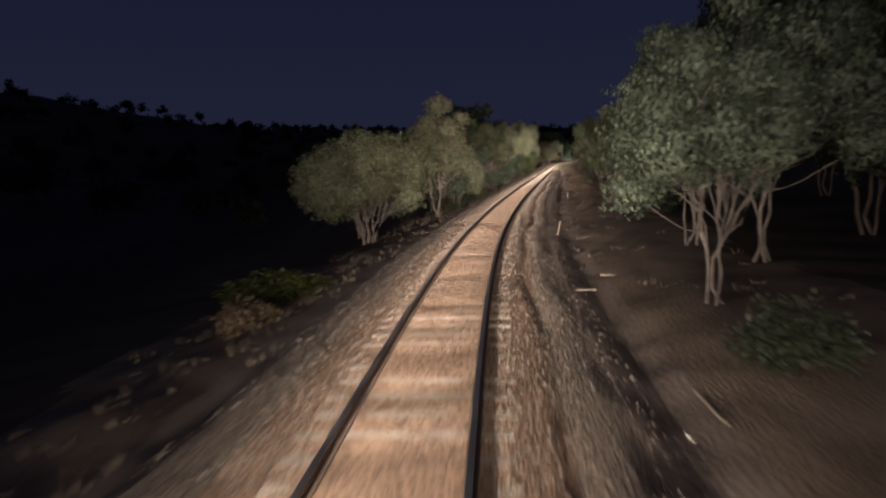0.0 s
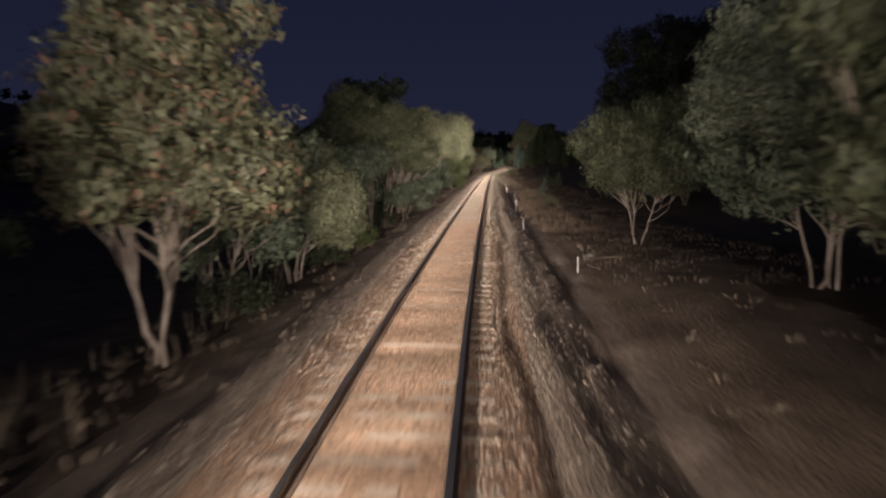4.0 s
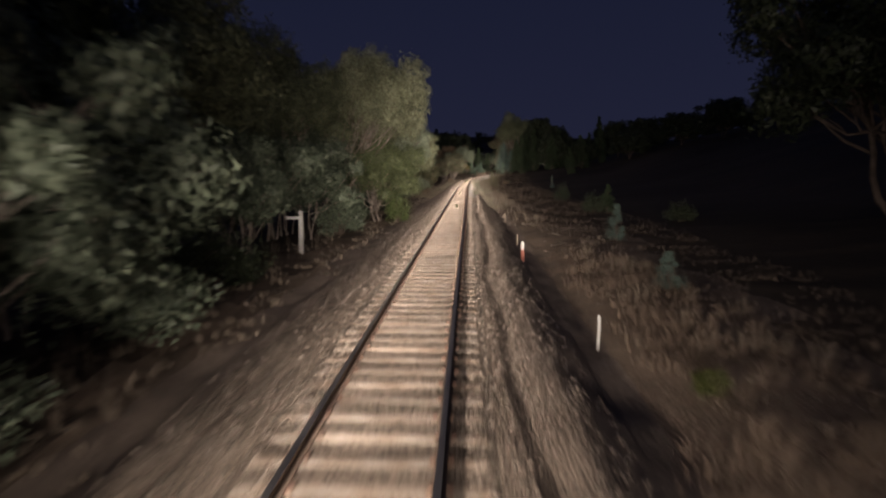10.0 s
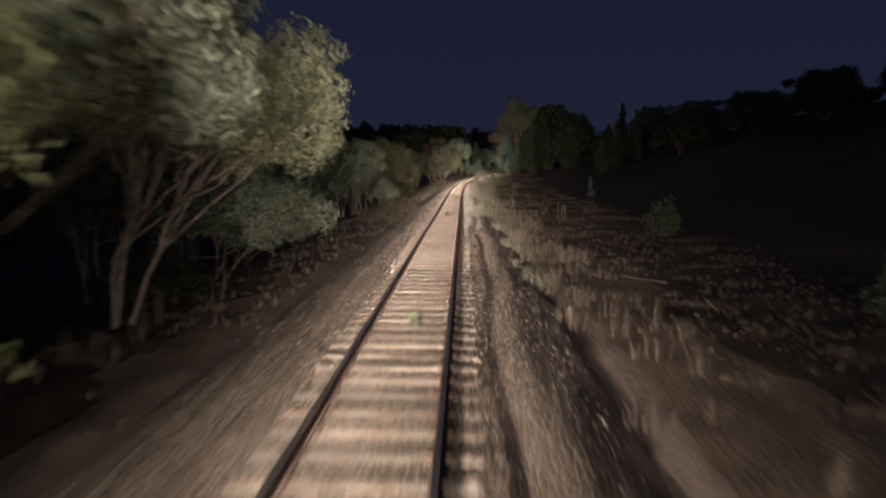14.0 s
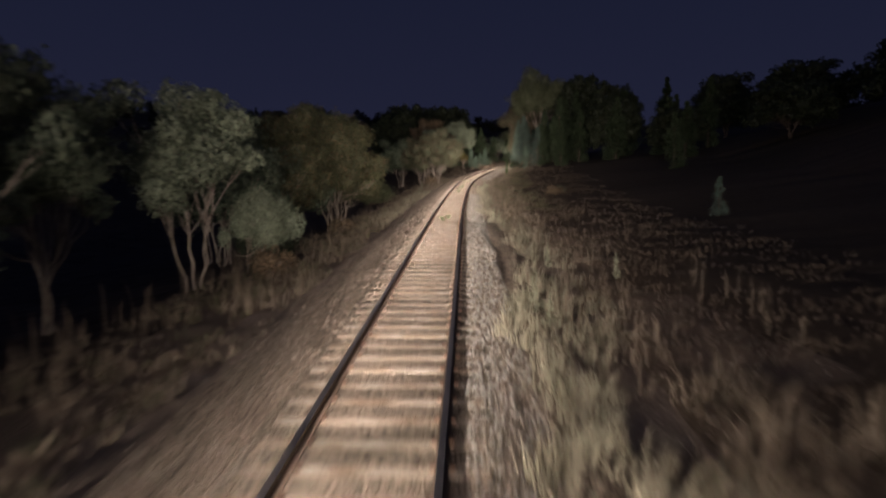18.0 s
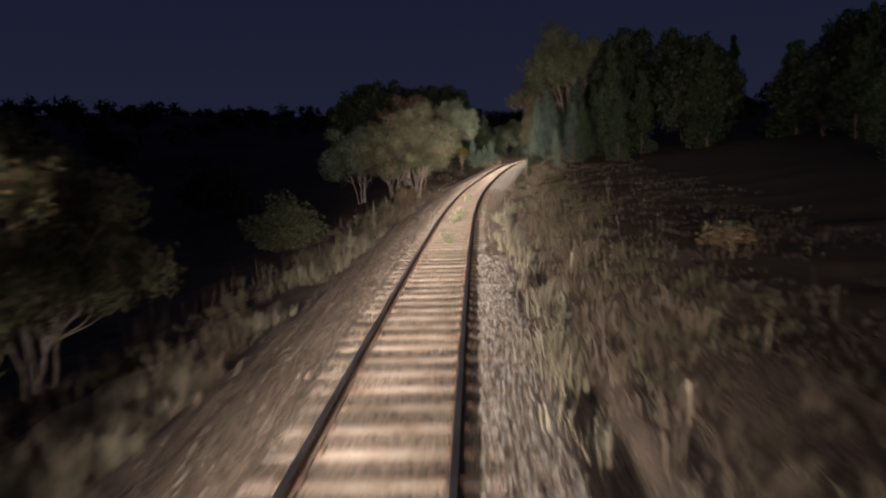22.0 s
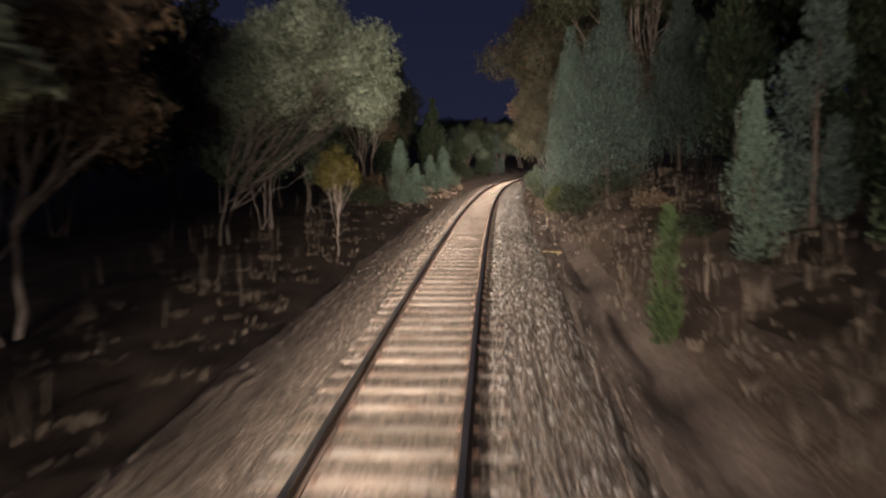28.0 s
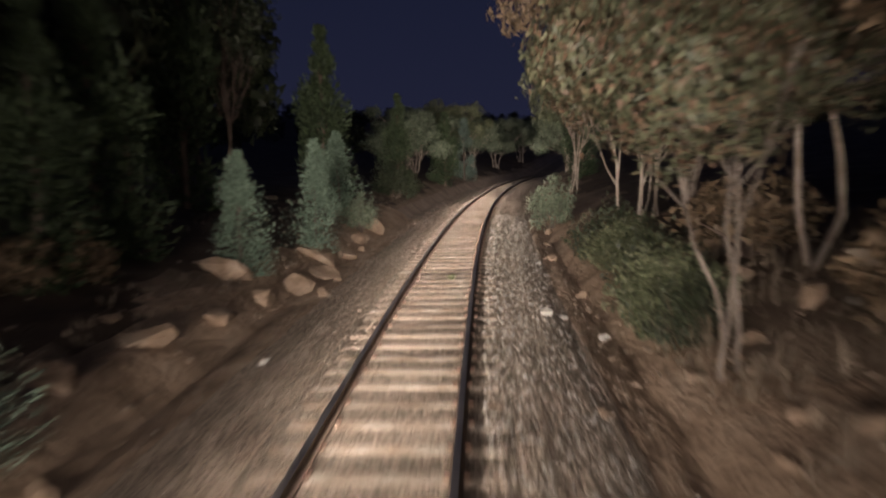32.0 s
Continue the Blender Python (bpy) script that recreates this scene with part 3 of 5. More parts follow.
KINDS = {
    "spread_pale": (gum(11, 6.4, 8.0, 7, L_PALE, base=.2, lobes=28, lobe=.155, leaf_len=.16, ragged=.26), "gum_tree", "tree", "spreading many-stemmed gum tree with pale yellow-green leaves"),
    "spread_grey": (gum(23, 5.6, 5.2, 4, L_GREY, base=.22, lobes=24, leaf_len=.22, ragged=.24), "gum_tree", "tree", "many-stemmed gum tree with grey-green leaves"),
    "umbrella_grey": (gum(25, 5.6, 3.4, 2, L_GREY, base=.5, lobes=16, lobe=.24, trunk=.04), "gum_tree", "tree", "slim gum tree with a rounded grey-green crown on bare stems"),
    "spread_silver": (gum(29, 6.6, 4.0, 3, L_SILVER, base=.3, lobes=22, lobe=.2, leaf_len=.15, trunk=.04), "gum_tree", "tree", "gum tree with silvery leaves and pale stems"),
    "low_silver": (gum(31, 3.6, 5.0, 3, L_SILVER, base=.22, off=.2, lobes=20, leaf_len=.15, trunk=.06, spread=.8), "gum_tree", "tree", "low silvery gum reaching out over bare stems"),
    "tall_olive": (gum(37, 8, 4.7, 3, L_OLIVE, base=.2, lobes=30, lobe=.2, ragged=.2), "gum_tree", "tree", "tall gum tree with olive leaves in stacked clumps"),
    "tall_autumn": (gum(39, 8, 4.7, 3, L_MIXED, base=.16, lobes=30, lobe=.2, ragged=.2), "gum_tree", "tree", "tall pale gum tree with some rusty leaves"),
    "tall_pale": (gum(45, 5.8, 5.0, 2, L_FRESH, base=.1, lobes=28, lobe=.17, leaf_len=.16, ragged=.24, trunk=.06), "gum_tree", "tree", "leafy gum tree with pale olive leaves on a stout trunk"),
    "tall_rusty": (gum(47, 9.0, 4.8, 3, L_OLIVEBROWN, base=.16, lobes=34, lobe=.18, leaf_len=.115, ragged=.26, trunk=.02, droop=.8, bark=M_GREYBARK), "gum_tree", "tree", "tall leafy gum with olive and brown leaves"),
    "tall_spare": (gum(49, 13.2, 11.6, 2, L_OLIVEBROWN, base=.42, lobes=40, lobe=.14, leaf_len=.22, ragged=.3, trunk=.024, cover=.8), "gum_tree", "tree", "tall gum with boughs reaching over the line"),
    "dome_olive": (gum(43, 9.2, 8.0, 4, L_OLIVE, base=.46, lobes=30, lobe=.155, leaf_len=.17, ragged=.24), "gum_tree", "tree", "large gum tree with a rounded olive crown over bare boughs"),
    "lean_olive": (gum(41, 8.2, 7.0, 3, L_PALE, base=.5, off=.38, lobes=30, lobe=.16, leaf_len=.15, fork=.3, spread=.65, trunk=.06), "gum_tree", "tree", "gum tree leaning out towards the track, pale olive crown"),
    "lean_grey": (gum(42, 6.9, 4.6, 3, L_OLIVE, base=.48, off=.34, lobes=20, lobe=.19, leaf_len=.16, fork=.25, spread=.65, ragged=.26), "gum_tree", "tree", "gum tree with an olive crown on pale forked stems"),
    "open_grey": (gum(53, 8.2, 7.4, 2, L_SILVER, base=.4, off=.5, lobes=30, lobe=.15, leaf_len=.14, trunk=.05, bark=M_GREYBARK, fork=.22, spread=.4), "gum_tree", "tree", "open-branched gum tree with pale forked limbs and silvery crown"),
    "round_autumn": (gum(67, 7.2, 6.6, 7, L_AUTUMN, base=.1, lobes=36, lobe=.16, leaf_len=.16, trunk=.035, ragged=.26), "gum_tree", "tree", "rounded tree with rusty and green leaves and bare lower stems"),
    "round_olive": (gum(68, 7.2, 6.6, 7, L_GOLDEN, base=.14, lobes=36, lobe=.16, leaf_len=.16, trunk=.035, ragged=.24), "gum_tree", "tree", "rounded olive tree over many thin stems"),
    "slender": (gum(71, 9.5, 4.0, 1, L_DARK, base=.45, lobes=16, lobe=.2, bark=M_DARKBARK, trunk=.05, leaf_len=.26, cover=.6), "gum_tree", "tree", "slender dark gum tree with a bare lower trunk"),
    "right_grey": (gum(83, 6.6, 5.2, 3, L_GREY, base=.3, lobes=22, lobe=.17, droop=.9, trunk=.042, ragged=.3, cover=.75, leaf_len=.15, bark=M_GREYBARK), "gum_tree", "tree", "gum tree with several pale trunks and drooping grey-green leaves"),
    "weeping": (gum(97, 7.0, 6.6, 4, L_OLIVE, base=.35, lobes=34, lobe=.15, droop=1.1, leaf_len=.17, trunk=.034, ragged=.2), "gum_tree", "tree", "gum tree with drooping green leaves and several pale trunks"),
    "right_olive": (gum(99, 6.6, 7.0, 3, L_OLIVEDIM, base=.18, lobes=30, lobe=.155, droop=.7, leaf_len=.17, trunk=.042, ragged=.24), "gum_tree", "tree", "gum tree with olive leaves and bent pale trunks"),
    "brown_leaf": (gum(101, 7.5, 5.0, 3, L_BROWN, base=.3, lobes=26, lobe=.17, trunk=.04, cover=.8, ragged=.2), "gum_tree", "tree", "gum tree with dry brown leaves"),
    "dark_big": (gum(113, 12, 11.0, 3, L_DARK, base=0.0, lobes=46, lobe=.15, leaf_len=.62, bark=M_DARKBARK, ragged=.18), "gum_tree", "tree", "tall gum tree behind the verge, leaves darkened as unlit"),
    "dark_huge": (gum(117, 22, 18.0, 3, L_DARK, base=0.0, lobes=60, lobe=.125, leaf_len=.42, bark=M_DARKBARK, ragged=.2, cover=.8), "gum_tree", "tree", "tall gum tree behind the verge, leaves darkened as unlit"),
    "cyp_sage": (cyp(119, 8.8, 4.2, L_SAGE, n=40000, bare=.2, spray=.15, lobes=64, ragged=.5), "conifer", "tree", "tall grey-green conifer with flaky foliage over a bare dark trunk"),
    "yellow_small": (gum(127, 3.4, 1.5, 1, L_YELLOW, base=.5, lobes=12, lobe=.24, leaf_len=.09, trunk=.04), "small_tree", "tree", "small tree with yellow leaves on a thin pale trunk"),
    "cyp_blue": (cyp(131, 4.0, 1.9, L_BLUE, n=8500, spray=.12, lobes=30, ragged=.6), "cypress", "tree", "young blue-green cypress pine"),
    "cyp_dark": (cyp(137, 7.0, 3.0, L_CYP, n=6500, spray=.24, ragged=.3), "cypress", "tree", "dark green cypress pine with dense pointed crown"),
    "cyp_grey": (cyp(139, 7.4, 3.2, L_SAGE, n=13000, spray=.15, lobes=28, ragged=.6), "cypress", "tree", "tall grey-green cypress pine foliage down to the ground"),
    "cyp_pale": (cyp(141, 8.8, 3.9, L_PALESAGE, n=56000, spray=.125, lobes=64, ragged=.5), "conifer", "tree", "pale grey-green conifer with hanging foliage"),
    "cyp_lime": (cyp(149, 2.2, .75, L_LIME, n=1800, spray=.14), "cypress", "tree", "small bright green cypress seedling"),
    "bush_green": (shrub(151, 1.7, 2.6, L_BRIGHT), "bush", "bush", "rounded bright green bush"),
    "bush_olive": (shrub(153, 2.0, 3.0, L_OLIVE, n=9000, leaf_len=.1), "bush", "bush", "rounded olive-green bush on the verge"),
    "bush_lime": (shrub(161, 1.7, 1.4, L_LEMON, n=4200, leaf_len=.07), "bush", "bush", "small yellow-green bush on the rocky bank"),
    "bush_dark": (shrub(157, 1.8, 3.0, L_DARK, n=3200), "bush", "bush", "dark green bush on the verge"),
    "bush_grey": (shrub(163, 2.0, 2.4, L_GREY), "bush", "bush", "grey-green bush beside the track"),
    "bush_brown": (shrub(167, 1.1, 1.6, L_BROWN, n=1500), "bush", "bush", "dry brown bush on the verge"),
}

# ---- the ground: one sheet to the horizon ----
s_axis = np.concatenate([np.arange(-240, -20, 20), np.arange(-20, 400, .6), np.arange(400, 520, 4), np.arange(520, 1080, 20)])
half = np.concatenate([np.arange(.3, 1.3, .5), np.arange(1.35, 2.7, .075), np.arange(2.72, 3.4, .13), np.arange(3.4, 6, .3), np.arange(6, 10, .6), np.arange(10, 30, 2.5), np.arange(30, 80, 8), np.arange(80, 480, 30)])
d_axis = np.concatenate([-half[::-1], [0], half])
SS, DD = np.meshgrid(s_axis, d_axis, indexing="ij")
gx, gy, gz = along(SS, DD)
gz = gz + ground_rel(SS, DD)
ns, nd = SS.shape
ii = np.arange(ns * nd).reshape(ns, nd)
quads = np.stack([ii[:-1, :-1], ii[:-1, 1:], ii[1:, 1:], ii[1:, :-1]], -1).reshape(-1, 4)
dm = np.abs((DD[:-1, :-1] + DD[1:, 1:]) / 2).ravel()
sm = ((SS[:-1, :-1] + SS[1:, 1:]) / 2).ravel()
dl = ((DD[:-1, :-1] + DD[1:, 1:]) / 2).ravel()
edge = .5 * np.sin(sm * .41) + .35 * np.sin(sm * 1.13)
# Wooded ground, which takes the litter colour with shade in it.
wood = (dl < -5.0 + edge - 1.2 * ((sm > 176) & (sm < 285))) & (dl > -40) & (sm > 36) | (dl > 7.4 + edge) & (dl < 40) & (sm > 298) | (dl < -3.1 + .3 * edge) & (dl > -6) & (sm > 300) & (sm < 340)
# The dimmed pasture begins nearer on the right past 150 m, painting the falloff.
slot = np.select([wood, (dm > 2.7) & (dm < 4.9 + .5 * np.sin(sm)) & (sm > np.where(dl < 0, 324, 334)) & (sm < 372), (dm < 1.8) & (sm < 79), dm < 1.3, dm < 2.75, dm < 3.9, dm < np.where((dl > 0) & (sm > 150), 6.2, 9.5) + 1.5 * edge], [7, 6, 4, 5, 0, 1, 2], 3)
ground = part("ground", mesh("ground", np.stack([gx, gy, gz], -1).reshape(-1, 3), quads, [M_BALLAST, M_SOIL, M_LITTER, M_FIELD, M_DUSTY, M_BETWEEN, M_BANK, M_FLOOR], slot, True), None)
tagged(ground, "stony ballast bed, bare soil and dry grassland rising to hills", "ground", kind="structure")

# ---- the track ----
PROFILE = [(-.036, 0), (.036, 0), (.036, -.035), (.010, -.05), (.009, -.125), (.07, -.142), (.07, -.158), (-.07, -.158), (-.07, -.142), (-.009, -.125), (-.010, -.05), (-.036, -.035)]


def rail(side, start, end, track):
    st = np.append(np.arange(start, end, 1.5), end)
    pr = np.array(PROFILE)
    V = []
    for px, pz in pr:
        x, y, z = along(st, side * .7525 + px)
        V.append(np.stack([x, y, z + pz], -1))
    V = np.stack(V, 1)
    n, k = V.shape[:2]
    idx = np.arange(n * k).reshape(n, k)
    F = np.stack([idx[:-1], np.roll(idx, -1, 1)[:-1], np.roll(idx, -1, 1)[1:], idx[1:]], -1)
    sl = np.zeros((n - 1, k), int)
    sl[:, 0] = 1
    return part("rail", mesh("rail", V.reshape(-1, 3), F.reshape(-1, 4), [M_RAIL, M_HEAD], sl.ravel()), None, track, "rusty steel rail with a worn head")


# two lengths of track, butted at a rail joint
JOINT = 193.2
TRACKS = []
for start, end, label in ((-30, JOINT - .004, "railway track of worn rails, its sleepers half buried in ballast"), (JOINT + .004, 500, "railway track of worn rails on pale open sleepers")):
    TRACKS.append(thing("railway_track", label, "railway track", kind="structure"))
    for side in (-1, 1):
        rail(side, start, end, TRACKS[-1])

# ---- trees and bushes along the left side ----
plant("spread_pale", 44, -8.4, 6.5, 8.0, 10, "spreading many-stemmed gum with pale leaves beside the ballast")
plant("bush_lime", 22, -6.0, 1.4, 4.0, 0, "low yellow-green bush at the foot of the ballast")
plant("bush_brown", 17.5, -5.4, 1.0, 2.0, 0)
plant("tall_autumn", 54.8, -5.7, 8.2, 4.8, 40, "tall pale gum with rusty sprays among its leaves")
plant("spread_grey", 60.5, -6.6, 5.2, 4.4, 300)
plant("spread_pale", 66, -5.9, 5.0, 4.8, 140, "low spreading gum with pale leaves close to the ballast")
plant("umbrella_grey", 75.5, -6.0, 5.3, 2.8, 30)
plant("umbrella_grey", 79.5, -8.8, 6.0, 4.0, 200)
plant("spread_grey", 71, -9.0, 5.4, 4.6, 200)
plant("bush_green", 73.6, -4.9, 1.6, 2.5, 70, "bright green bush at the edge of the trees")
plant("bush_dark", 69, -5.6, 1.5, 2.4, 20)
plant("umbrella_grey", 87, -6.7, 5.9, 3.5, 260, "slim gum with a rounded grey crown over a bare stem")
plant("lean_grey", 93.4, -6.4, 6.9, 4.4, 0, "gum with an olive crown on pale forked stems")
plant("spread_grey", 92.5, -4.9, 2.8, 3.2, 0, "low leafy sapling under the gums")
plant("dome_olive", 96.5, -8.3, 9.6, 8.0, 0, "large gum with a rounded olive crown standing over its neighbours")
plant("lean_olive", 102.5, -6.5, 8.3, 6.4, 0, "large gum leaning over the line, pale olive crown")
plant("spread_grey", 84, -14, 6.4, 6, 10)
plant("spread_grey", 99, -13, 6.4, 6, 10)
plant("spread_grey", 108, -6.4, 4.6, 4.8, 60)
plant("spread_grey", 113.5, -6.6, 5.4, 5.2, 300)
plant("bush_grey", 118, -5.4, 2.6, 3.0, 0)
plant("spread_grey", 119.5, -7.0, 6.4, 5.6, 200)
plant("dome_olive", 127, -9.0, 9.4, 7.6, 130)
plant("spread_grey", 128, -6.8, 4.8, 4.4, 130)
plant("spread_grey", 138.5, -6.7, 4.6, 4.4, 10)
plant("dome_olive", 142, -9.4, 9.8, 8.0, 60)
plant("lean_olive", 150.0, -7.4, 10.4, 6.2, -4, "tall gum with a pale olive crown held out on long limbs")
plant("tall_pale", 151.4, -5.0, 5.7, 5.0, 40, "leafy olive gum on a stout trunk beside the line")
plant("bush_green", 150.6, -3.6, 2.2, 2.4, 50, "bright green bush under the gum trees")
plant("bush_dark", 153, -6.6, 2.0, 2.8, 100)
plant("lean_olive", 164, -6.8, 6.7, 5.4, 0, "pale gum leaning out of the row towards the line")
plant("low_silver", 172, -7.2, 3.6, 5.0, 0, "low silvery gum reaching out from under a larger one")
plant("open_grey", 157.5, -7.4, 8.6, 5.6, 20)
plant("spread_grey", 178, -11.0, 6.4, 5.4, 220)
plant("spread_grey", 188, -12, 6.8, 5.4, 20)
plant("spread_grey", 197, -11.4, 7.0, 5.6, 100)
plant("spread_grey", 204, -10.8, 7.0, 5.2, 0)
plant("right_grey", 208.5, -10.2, 6.8, 4.6, 30)
plant("spread_silver", 214, -8.3, 6.9, 4.4, 170, "silvery gum with several pale stems beside the line")
plant("low_silver", 216, -7.0, 3.0, 2.6, 0, "low silvery gum sapling reaching towards the line")
plant("spread_grey", 224, -10.6, 6.4, 5.0, 80)
plant("round_olive", 238, -8.0, 7.4, 6.6, 0, "rounded tree with olive and golden leaves over bare stems")
plant("round_olive", 246, -9.0, 5.6, 5.2, 120)
plant("round_olive", 231, -9.8, 7.2, 6.0, 200)
plant("bush_olive", 271, -10.6, 3.5, 5.4, 10, "rounded olive bush below the bank")
plant("round_autumn", 286.5, -4.7, 7.3, 6.8, 30, "rounded tree with rusty and green leaves beside the line")
plant("round_autumn", 294, -7.8, 6.4, 5.6, 160)
plant("spread_silver", 299.5, -6.4, 7.4, 5.8, 200, "gum with a rounded grey-green crown beside the line")
plant("bush_brown", 284, -5.2, 1.6, 2.2, 0)
plant("brown_leaf", 307, -8.8, 8.6, 6.4, 160, "tall gum with sparse rusty leaves")
plant("open_grey", 318, -8.4, 8.4, 6.4, 0, "open gum with a forked pale trunk and wide silvery crown")
plant("spread_grey", 322, -8.2, 5.4, 4.4, 50)
plant("right_grey", 328, -8.0, 6.4, 4.4, 10, "leafy grey-green gum beside the line")
plant("yellow_small", 317.2, -4.2, 3.7, 1.5, 0)
plant("brown_leaf", 343, -8.0, 8.2, 4.2, 100)
plant("cyp_blue", 338, -5.0, 3.9, 1.9, 0)
plant("cyp_blue", 340.5, -4.3, 2.5, 1.8, 60)
plant("cyp_dark", 350, -7.6, 6.4, 3.6, 0)
plant("cyp_blue", 351, -4.7, 2.9, 1.5, 130)
plant("cyp_blue", 355.5, -4.0, 3.4, 1.7, 220)
plant("cyp_dark", 347, -7.0, 5.2, 2.8, 40)
plant("cyp_blue", 364, -5.2, 3.4, 2.1, 10)
plant("bush_grey", 362, -3.9, 1.9, 1.5, 20)
plant("cyp_dark", 372, -8, 6.5, 3.4, 0)
plant("cyp_dark", 384, -6, 6.2, 3.2, 90)
plant("spread_grey", 392, -7, 5.2, 5.6, 30)
plant("spread_grey", 402, -8, 6.0, 6.4, 130)
plant("bush_dark", 377, -5, 2.2, 3.2, 0)
plant("cyp_dark", 398, -4.5, 6.4, 4.0, 200)
plant("cyp_grey", 412, -4.5, 6.6, 4.0, 100)
plant("weeping", 424, -7.5, 8, 7, 40)
for s, d, h, k in ((330, -10, 9, "slender"), (334, -13, 10, "slender"), (341, -10.5, 9, "slender"), (346, -9.5, 10, "slender"), (350, -13, 9.5, "slender"),
                   (356, -10, 10, "slender"), (361, -8.6, 8.6, "slender"), (327, -12, 8, "brown_leaf"), (366, -12, 9, "slender"), (312, -14, 9, "slender"), (345, -16, 10, "dark_big")):
    plant(k, s, d, h, h * .42, label="slender dark gum trunk in the wood beside the cutting" if k == "slender" else "")

for k, s, d, h, w, turn in (("spread_grey", 90, -10, 6.0, 5.4, 60), ("spread_grey", 107, -10, 7.2, 6.4, 200), ("dome_olive", 113, -9.6, 8.6, 7.6, 20), ("spread_grey", 121, -10, 7.4, 6.0, 310),
                           ("tall_olive", 133, -10, 9.2, 6.4, 60), ("spread_grey", 134, -8.4, 5.4, 4.8, 90), ("spread_grey", 146, -9.6, 7.4, 6.0, 250), ("bush_dark", 125, -6.6, 2.2, 3.4, 0), ("bush_grey", 140, -5.4, 2.4, 3.2, 90),
                           ("bush_dark", 146, -6.4, 2.2, 3.0, 30), ("lean_olive", 158, -9.4, 8.6, 7.2, -15), ("bush_dark", 106, -6.6, 2.2, 3.4, 60), ("bush_grey", 112, -5.6, 2.2, 3.2, 10), ("bush_dark", 98, -7.6, 2.0, 3.2, 120),
                           ("spread_grey", 170, -10.4, 6.8, 6.0, 10), ("bush_dark", 167, -7.4, 2.0, 3.2, 200), ("spread_grey", 201, -13, 6.8, 5.4, 145), ("spread_grey", 192, -13, 6.4, 6.0, 15),
                           ("spread_grey", 183, -12.5, 6.2, 6.0, 80), ("spread_grey", 232, -11, 6.8, 6.0, 60), ("bush_dark", 222, -8, 2.2, 3.4, 0), ("bush_brown", 214, -5.6, 1.2, 2.0, 0),
                           ("bush_brown", 229, -5.6, 1.2, 2.0, 60), ("spread_grey", 295, -11, 6.6, 6.0, 80), ("cyp_dark", 334, -8.2, 5.2, 3.0, 0), ("bush_dark", 333, -6.4, 1.8, 2.8, 0), ("spread_grey", 228, -12.5, 7.6, 6.0, 0), ("spread_grey", 237, -12.5, 7.4, 6.0, 90), ("bush_grey", 186.5, -7.8, 1.5, 1.4, 0), ("bush_dark", 184, -9, 1.3, 2.0, 0),
                           ("spread_grey", 52, -11, 5.4, 5.4, 20), ("bush_dark", 60, -6.0, 1.6, 2.6, 0), ("bush_dark", 89, -6.2, 1.5, 2.4, 40)):
    plant(k, s, d, h, w, turn)

# ---- trees and bushes along the right side ----
plant("right_grey", 16.6, 5.8, 5.5, 4.4, 0)
plant("right_grey", 23.5, 9.0, 7.8, 6.2, 130)
plant("bush_dark", 11.5, 5.6, 1.3, 2.2, 0)
plant("right_grey", 27.5, 7.6, 8.0, 5.6, 210)
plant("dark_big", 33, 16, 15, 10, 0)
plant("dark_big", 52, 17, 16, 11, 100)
plant("right_olive", 48.5, 7.0, 6.0, 4.6, 0, "gum tree with olive leaves, dimmed in colour, and bare bent stems")
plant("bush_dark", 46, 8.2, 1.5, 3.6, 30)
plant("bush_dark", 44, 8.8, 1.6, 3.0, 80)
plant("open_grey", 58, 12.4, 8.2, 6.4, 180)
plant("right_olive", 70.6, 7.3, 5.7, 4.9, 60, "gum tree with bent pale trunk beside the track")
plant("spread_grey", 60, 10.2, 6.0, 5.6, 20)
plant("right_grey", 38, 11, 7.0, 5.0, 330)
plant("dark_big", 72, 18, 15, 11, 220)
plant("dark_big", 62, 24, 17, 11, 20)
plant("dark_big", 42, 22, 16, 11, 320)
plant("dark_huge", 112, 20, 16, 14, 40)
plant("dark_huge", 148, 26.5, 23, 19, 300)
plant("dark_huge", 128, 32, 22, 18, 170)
plant("bush_dark", 164.5, 11.2, 1.9, 2.0, 0)
plant("cyp_dark", 164.5, 12.4, 2.4, 1.8, 50)
plant("bush_dark", 155.5, 15.8, 1.6, 2.6, 20)
plant("cyp_grey", 126, 7.1, 1.2, 1.3, 0, "low sage-green shrub on the dry slope")
plant("cyp_grey", 141, 8.5, 1.9, 1.3, 60, "pointed sage-green shrub on the dry slope")
plant("bush_olive", 111, 6.9, .8, 1.8, 0, "low olive bush among dry grass")
plant("bush_lime", 115.8, 5.1, .6, .8, 40, "small yellow-green bush beside the line")
plant("bush_green", 118.2, 16.5, .9, 3.0, 0)
plant("bush_dark", 186, 11.4, 2.2, 2.2, 60)
plant("cyp_grey", 232, 15.4, 2.3, 1.3, 0, "dim pointed shrub standing on the pasture")
plant("cyp_dark", 272, 22.8, 6.0, 3.2, 0)
plant("bush_brown", 252, 8.2, .9, 2.2, 0)
for s, d, h, w in ((98, 4.8, .5, 1.2), (103.5, 5.0, .7, 1.5), (108, 5.6, .7, 1.6)):
    plant("bush_brown", s, d, h, w, label="dry russet bush on the slope beside the line")
plant("bush_grey", 253, 8.6, .8, 1.6, 40)
plant("cyp_dark", 296, 32, 9.5, 4.0, 40)
plant("cyp_dark", 310, 30, 8.5, 4.0, 140)
plant("cyp_dark", 303, 11.8, 10.0, 4.2, 10)
plant("cyp_grey", 311, 8.6, 6.2, 2.8, 80)
plant("cyp_dark", 314, 11, 7.6, 3.2, 190)
plant("cyp_dark", 308, 9.4, 6.0, 2.4, 260, "lush green cypress pine on the bank")
